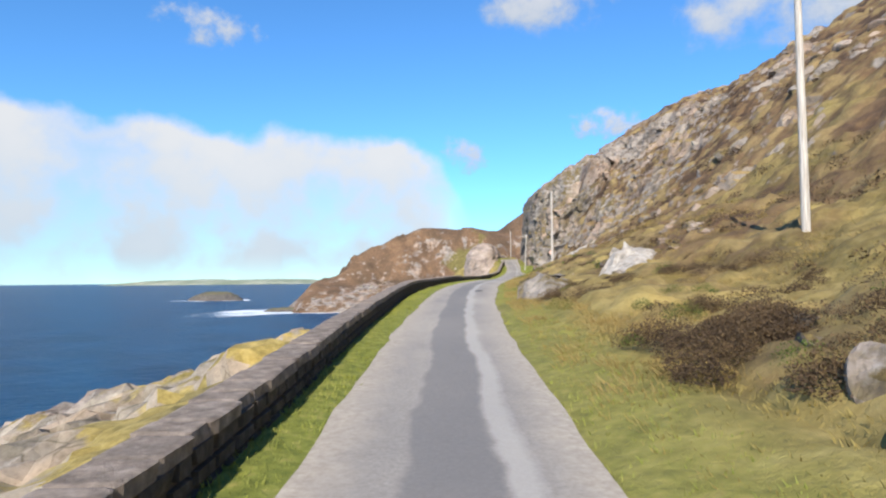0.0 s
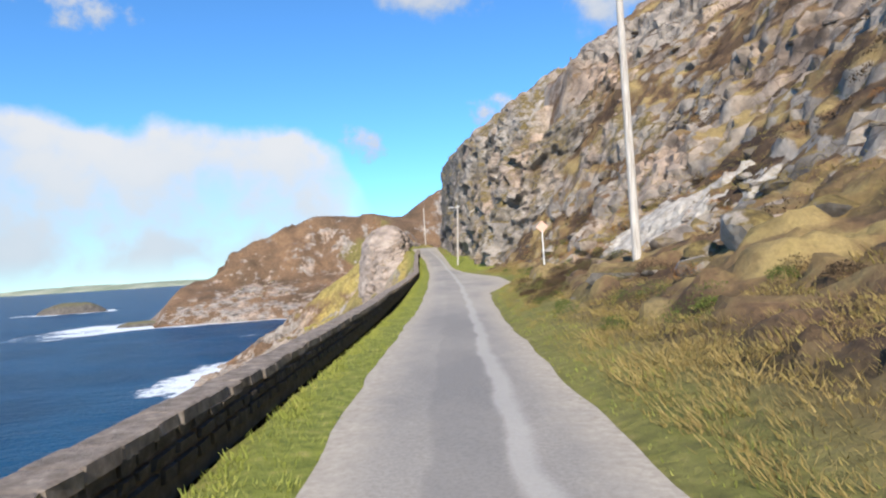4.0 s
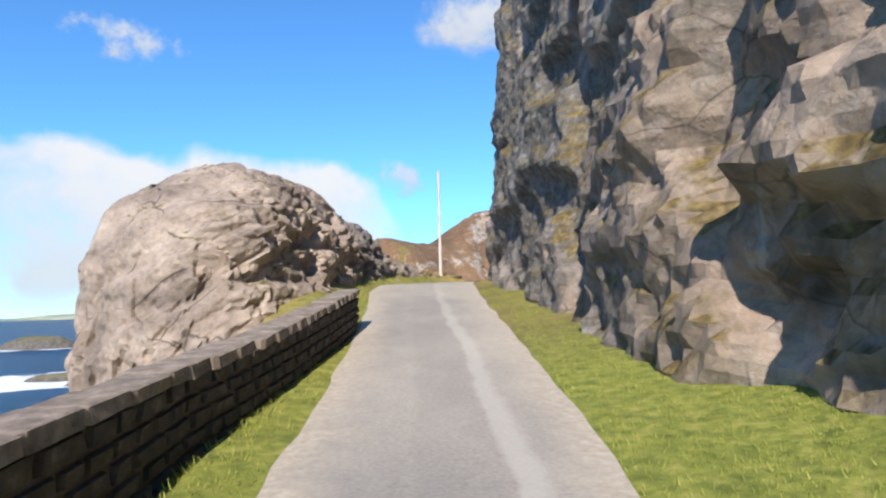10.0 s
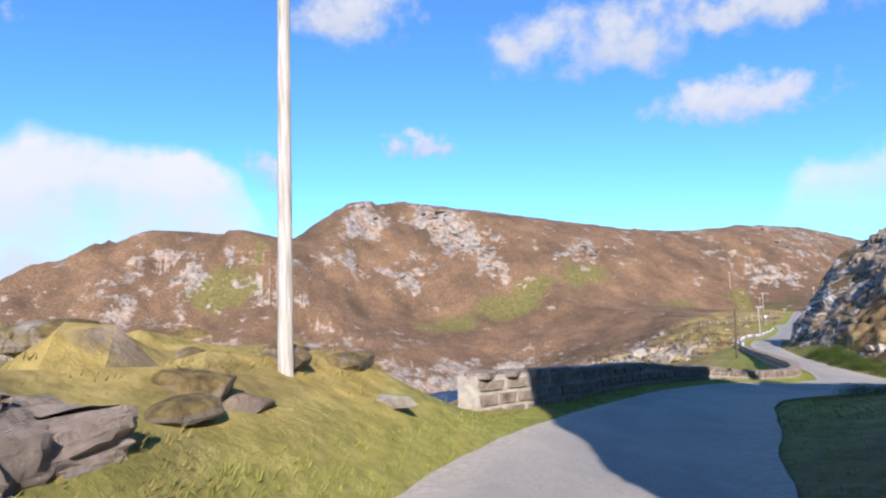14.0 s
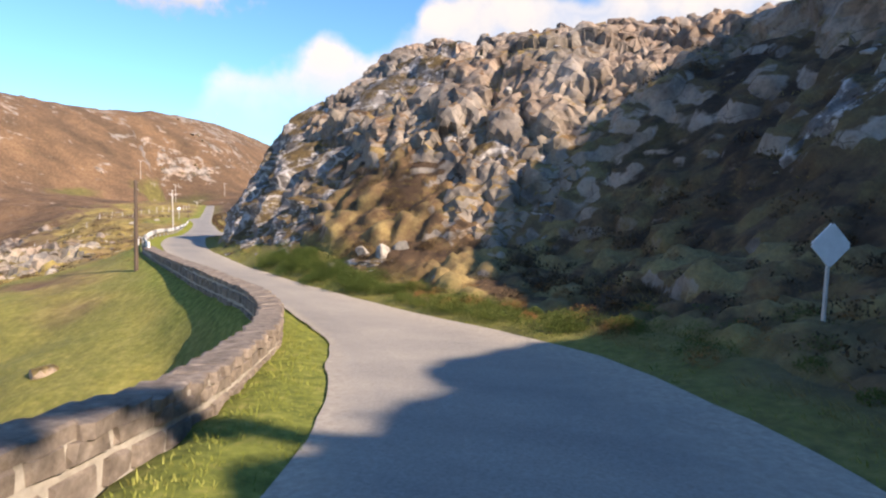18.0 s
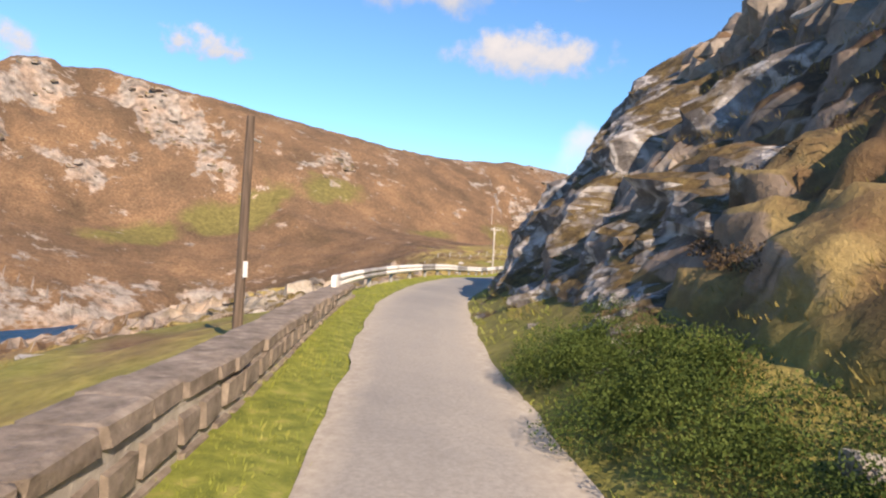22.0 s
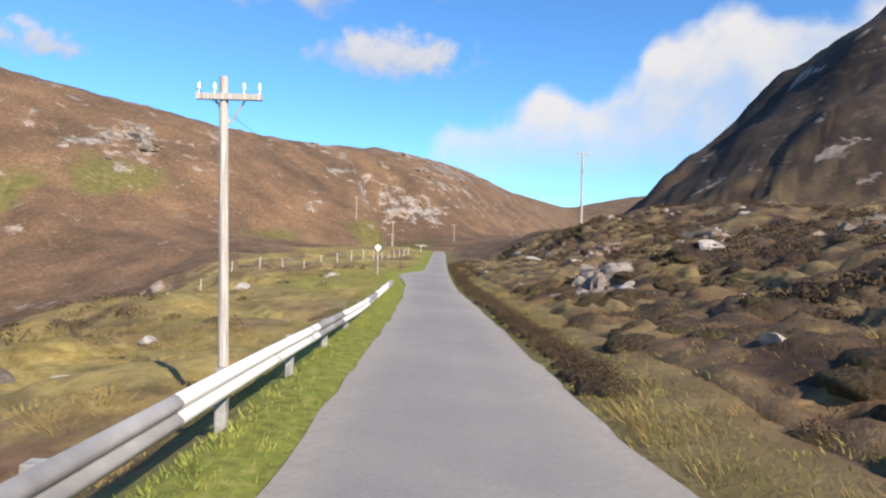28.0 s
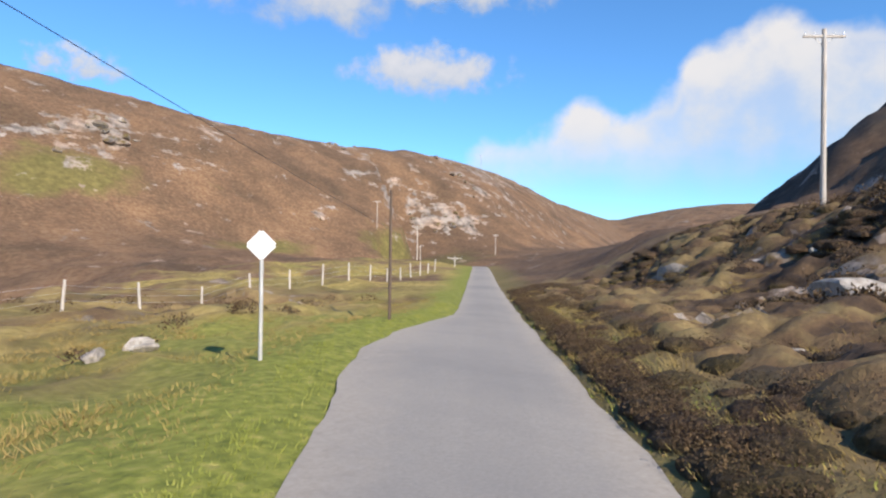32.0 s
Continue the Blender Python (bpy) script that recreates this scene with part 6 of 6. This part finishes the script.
# ==== clouds ====
def cloud(az, el, w, h, seed, dense=0.5, grey=0.0, reach=3600.0):
    """A flat cloud far out, az clockwise from +y and el up, w and h in degrees."""
    m = bpy.data.materials.new("cloud vapour")
    m.use_nodes = True
    t = m.node_tree
    t.nodes.clear()
    out = t.nodes.new("ShaderNodeOutputMaterial")
    mixs = t.nodes.new("ShaderNodeMixShader")
    clear, glow = t.nodes.new("ShaderNodeBsdfTransparent"), t.nodes.new("ShaderNodeEmission")
    tc = t.nodes.new("ShaderNodeTexCoord")
    def node(kind, **kw):
        q = t.nodes.new(kind)
        for a_, b_ in kw.items():
            q.inputs[a_].default_value = b_
        return q
    asp = w / h
    mp = t.nodes.new("ShaderNodeMapping")
    mp.inputs["Scale"].default_value = (asp, 1, 1)
    mp.inputs["Location"].default_value = (seed * 3.7, seed * 1.3, 0)
    t.links.new(tc.outputs["UV"], mp.inputs["Vector"])
    big = node("ShaderNodeTexNoise", Scale=2.2, Detail=7.0, Roughness=0.58)
    t.links.new(mp.outputs[0], big.inputs["Vector"])
    sep = t.nodes.new("ShaderNodeSeparateXYZ")
    t.links.new(tc.outputs["UV"], sep.inputs[0])
    def op(kind, a_, b_=0.0):
        q = t.nodes.new("ShaderNodeMath")
        q.operation = kind
        for v_, i_ in ((a_, 0), (b_, 1)):
            if isinstance(v_, (int, float)):
                q.inputs[i_].default_value = v_
            else:
                t.links.new(v_, q.inputs[i_])
        return q.outputs[0]
    u = op("MULTIPLY", op("SUBTRACT", sep.outputs[0], 0.5), 2.0)
    v = op("MULTIPLY", op("SUBTRACT", sep.outputs[1], 0.45), 2.0)
    fall = op("SUBTRACT", 1.0, op("ADD", op("MULTIPLY", u, u), op("MULTIPLY", v, v)))
    dens = op("ADD", op("MULTIPLY", op("SUBTRACT", big.outputs["Fac"], 0.5), 2.3), op("ADD", op("MULTIPLY", fall, 0.9), dense - 0.75))
    r = t.nodes.new("ShaderNodeMapRange")
    r.interpolation_type = "SMOOTHSTEP"
    r.inputs["From Min"].default_value, r.inputs["From Max"].default_value = -0.05, 0.75
    t.links.new(dens, r.inputs["Value"])
    edge = op("MULTIPLY", r.outputs[0], op("MINIMUM", 1.0, op("MAXIMUM", 0.0, op("MULTIPLY", fall, 5.0))))
    cr = t.nodes.new("ShaderNodeValToRGB")
    cr.color_ramp.elements[0].position, cr.color_ramp.elements[0].color = 0.1, (0.50 - grey, 0.60 - grey, 0.74 - grey, 1)
    cr.color_ramp.elements[1].position, cr.color_ramp.elements[1].color = 0.75, (0.86, 0.88, 0.92, 1)
    t.links.new(op("ADD", op("MULTIPLY", dens, 0.45), op("MULTIPLY", sep.outputs[1], 0.5)), cr.inputs["Fac"])
    t.links.new(cr.outputs[0], glow.inputs["Color"])
    glow.inputs["Strength"].default_value = 0.62
    t.links.new(op("MULTIPLY", edge, 0.93), mixs.inputs[0])
    t.links.new(clear.outputs[0], mixs.inputs[1])
    t.links.new(glow.outputs[0], mixs.inputs[2])
    t.links.new(mixs.outputs[0], out.inputs["Surface"])
    a_, e_ = radians(az), radians(el)
    c0 = Vector((60, 130, 2)) + reach * Vector((math.sin(a_) * math.cos(e_), math.cos(a_) * math.cos(e_), math.sin(e_)))
    me = bpy.data.meshes.new("cloud")
    hw, hh = reach * math.tan(radians(w / 2)), reach * math.tan(radians(h / 2))
    me.from_pydata([(-hw, -hh, 0), (hw, -hh, 0), (hw, hh, 0), (-hw, hh, 0)], [], [(0, 1, 2, 3)])
    uv = me.uv_layers.new(name="uv")
    for k, q in enumerate(((0, 0), (1, 0), (1, 1), (0, 1))):
        uv.data[k].uv = q
    me.materials.append(m)
    ob = new("backdrop_cloud", me)
    ob.matrix_world = look(c0, (60, 130, 2))
    ob.matrix_world = ob.matrix_world @ Matrix.Rotation(math.pi, 4, "Y")
    ob.visible_shadow = False
    return tagged(ob, "bright white cumulus cloud in a blue sky", "cloud", kind="structure")


def cloud_bank(tops, foot, seed, fade=(0.12, 0.5), reach=4100.0):
    """A long bank of cloud far out: its upper edge at (azimuth, height) in degrees, thinning out downwards."""
    a0, a1, high = tops[0][0], tops[-1][0], max(q[1] for q in tops) + 2.5
    m = bpy.data.materials.new("cloud bank vapour")
    m.use_nodes = True
    t = m.node_tree
    t.nodes.clear()
    def op(kind, a_, b_=0.0):
        q = t.nodes.new("ShaderNodeMath")
        q.operation = kind
        for v_, i_ in ((a_, 0), (b_, 1)):
            if isinstance(v_, (int, float)):
                q.inputs[i_].default_value = v_
            else:
                t.links.new(v_, q.inputs[i_])
        return q.outputs[0]
    def span(v_, lo, hi):
        q = t.nodes.new("ShaderNodeMapRange")
        q.interpolation_type = "SMOOTHSTEP"
        q.inputs["From Min"].default_value, q.inputs["From Max"].default_value = lo, hi
        t.links.new(v_, q.inputs["Value"])
        return q.outputs[0]
    uvn = t.nodes.new("ShaderNodeTexCoord")
    sep = t.nodes.new("ShaderNodeSeparateXYZ")
    t.links.new(uvn.outputs["UV"], sep.inputs[0])
    u, v = sep.outputs[0], sep.outputs[1]
    mp = t.nodes.new("ShaderNodeMapping")
    mp.inputs["Scale"].default_value = ((a1 - a0) / (high - foot), 1, 1)
    mp.inputs["Location"].default_value = (seed * 3.1, seed * 1.7, 0)
    t.links.new(uvn.outputs["UV"], mp.inputs["Vector"])
    puff = t.nodes.new("ShaderNodeTexNoise")
    puff.inputs["Scale"].default_value, puff.inputs["Detail"].default_value, puff.inputs["Roughness"].default_value = 3.4, 6.0, 0.52
    t.links.new(mp.outputs[0], puff.inputs["Vector"])
    line = t.nodes.new("ShaderNodeValToRGB")
    line.color_ramp.interpolation = "EASE"
    while len(line.color_ramp.elements) < len(tops):
        line.color_ramp.elements.new(0.5)
    for e, (a_, h_) in zip(line.color_ramp.elements, tops):
        k = (h_ - foot) / (high - foot)
        e.position, e.color = (a_ - a0) / (a1 - a0), (k, k, k, 1)
    t.links.new(u, line.inputs["Fac"])
    under = op("SUBTRACT", op("ADD", line.outputs[0], op("MULTIPLY", op("SUBTRACT", puff.outputs["Fac"], 0.5), 0.34)), v)
    body = op("MULTIPLY", span(under, 0.0, 0.10), span(v, *fade))
    thin = op("ADD", 0.55, op("MULTIPLY", span(puff.outputs["Fac"], 0.35, 0.62), 0.4))
    thin = op("MAXIMUM", thin, span(under, 0.30, 0.0))
    sides = op("MULTIPLY", span(u, 0.0, 0.06), span(u, 1.0, 0.94))
    cr = t.nodes.new("ShaderNodeValToRGB")
    cr.color_ramp.elements[0].position, cr.color_ramp.elements[0].color = 0.05, (0.93, 0.94, 0.95, 1)
    cr.color_ramp.elements[1].position, cr.color_ramp.elements[1].color = 0.75, (0.60, 0.72, 0.86, 1)
    t.links.new(op("ADD", under, op("MULTIPLY", op("SUBTRACT", 0.55, puff.outputs["Fac"]), 0.9)), cr.inputs["Fac"])
    clear, glow, mixs, out = (t.nodes.new(k) for k in ("ShaderNodeBsdfTransparent", "ShaderNodeEmission", "ShaderNodeMixShader", "ShaderNodeOutputMaterial"))
    glow.inputs["Strength"].default_value = 0.62
    t.links.new(cr.outputs[0], glow.inputs["Color"])
    t.links.new(op("MULTIPLY", op("MULTIPLY", body, thin), sides), mixs.inputs[0])
    t.links.new(clear.outputs[0], mixs.inputs[1])
    t.links.new(glow.outputs[0], mixs.inputs[2])
    t.links.new(mixs.outputs[0], out.inputs["Surface"])
    az, el = np.meshgrid(np.radians(np.linspace(a0, a1, 33)), np.radians(np.linspace(foot, high, 9)))
    V = np.array((60, 130, 2)) + reach * np.stack([np.sin(az) * np.cos(el), np.cos(az) * np.cos(el), np.sin(el)], -1)
    f = grid_faces(9, 33)
    me = mesh("cloud_bank", V.reshape(-1, 3), f, m, True)
    uv = me.uv_layers.new(name="uv")
    UV = np.stack(np.meshgrid(np.linspace(0, 1, 33), np.linspace(0, 1, 9)), -1).reshape(-1, 2)
    uv.data.foreach_set("uv", UV[f.ravel()].astype(np.float32).ravel())
    ob = new("backdrop_cloud", me)
    ob.visible_shadow = False
    return tagged(ob, "long bank of bright white cloud above the horizon", "cloud", kind="structure")


cloud_bank([(-82, 16), (-50, 16), (-34, 14.6), (-27, 14.8), (-19, 13.2), (-14, 14.2), (-9, 13.6), (-4, 13.4), (0, 11.6), (4, 6)], -4.0, 3, (0.05, 0.3))
cloud_bank([(44, 6), (50, 10.8), (54, 11), (57.5, 14), (60.5, 12.4), (64.5, 15), (67, 17.6), (72, 18.6), (83, 18.6), (112, 20)], 0.5, 5)
for args in ((10.5, 25.5, 13, 8, 2, 0.5), (33, 22.5, 26, 9, 3, 0.48), (44, 16, 17, 6, 4, 0.5), (16, 14.2, 10, 3.6, 6, 0.42), (2.5, 12.0, 6, 5, 7, 0.3), (-21, 22, 11, 5, 8, 0.32),
             (84, 24, 22, 8, 9, 0.45), (48, 23, 22, 6, 10, 0.42), (-55, 22, 20, 8, 12, 0.4)):
    cloud(*args)
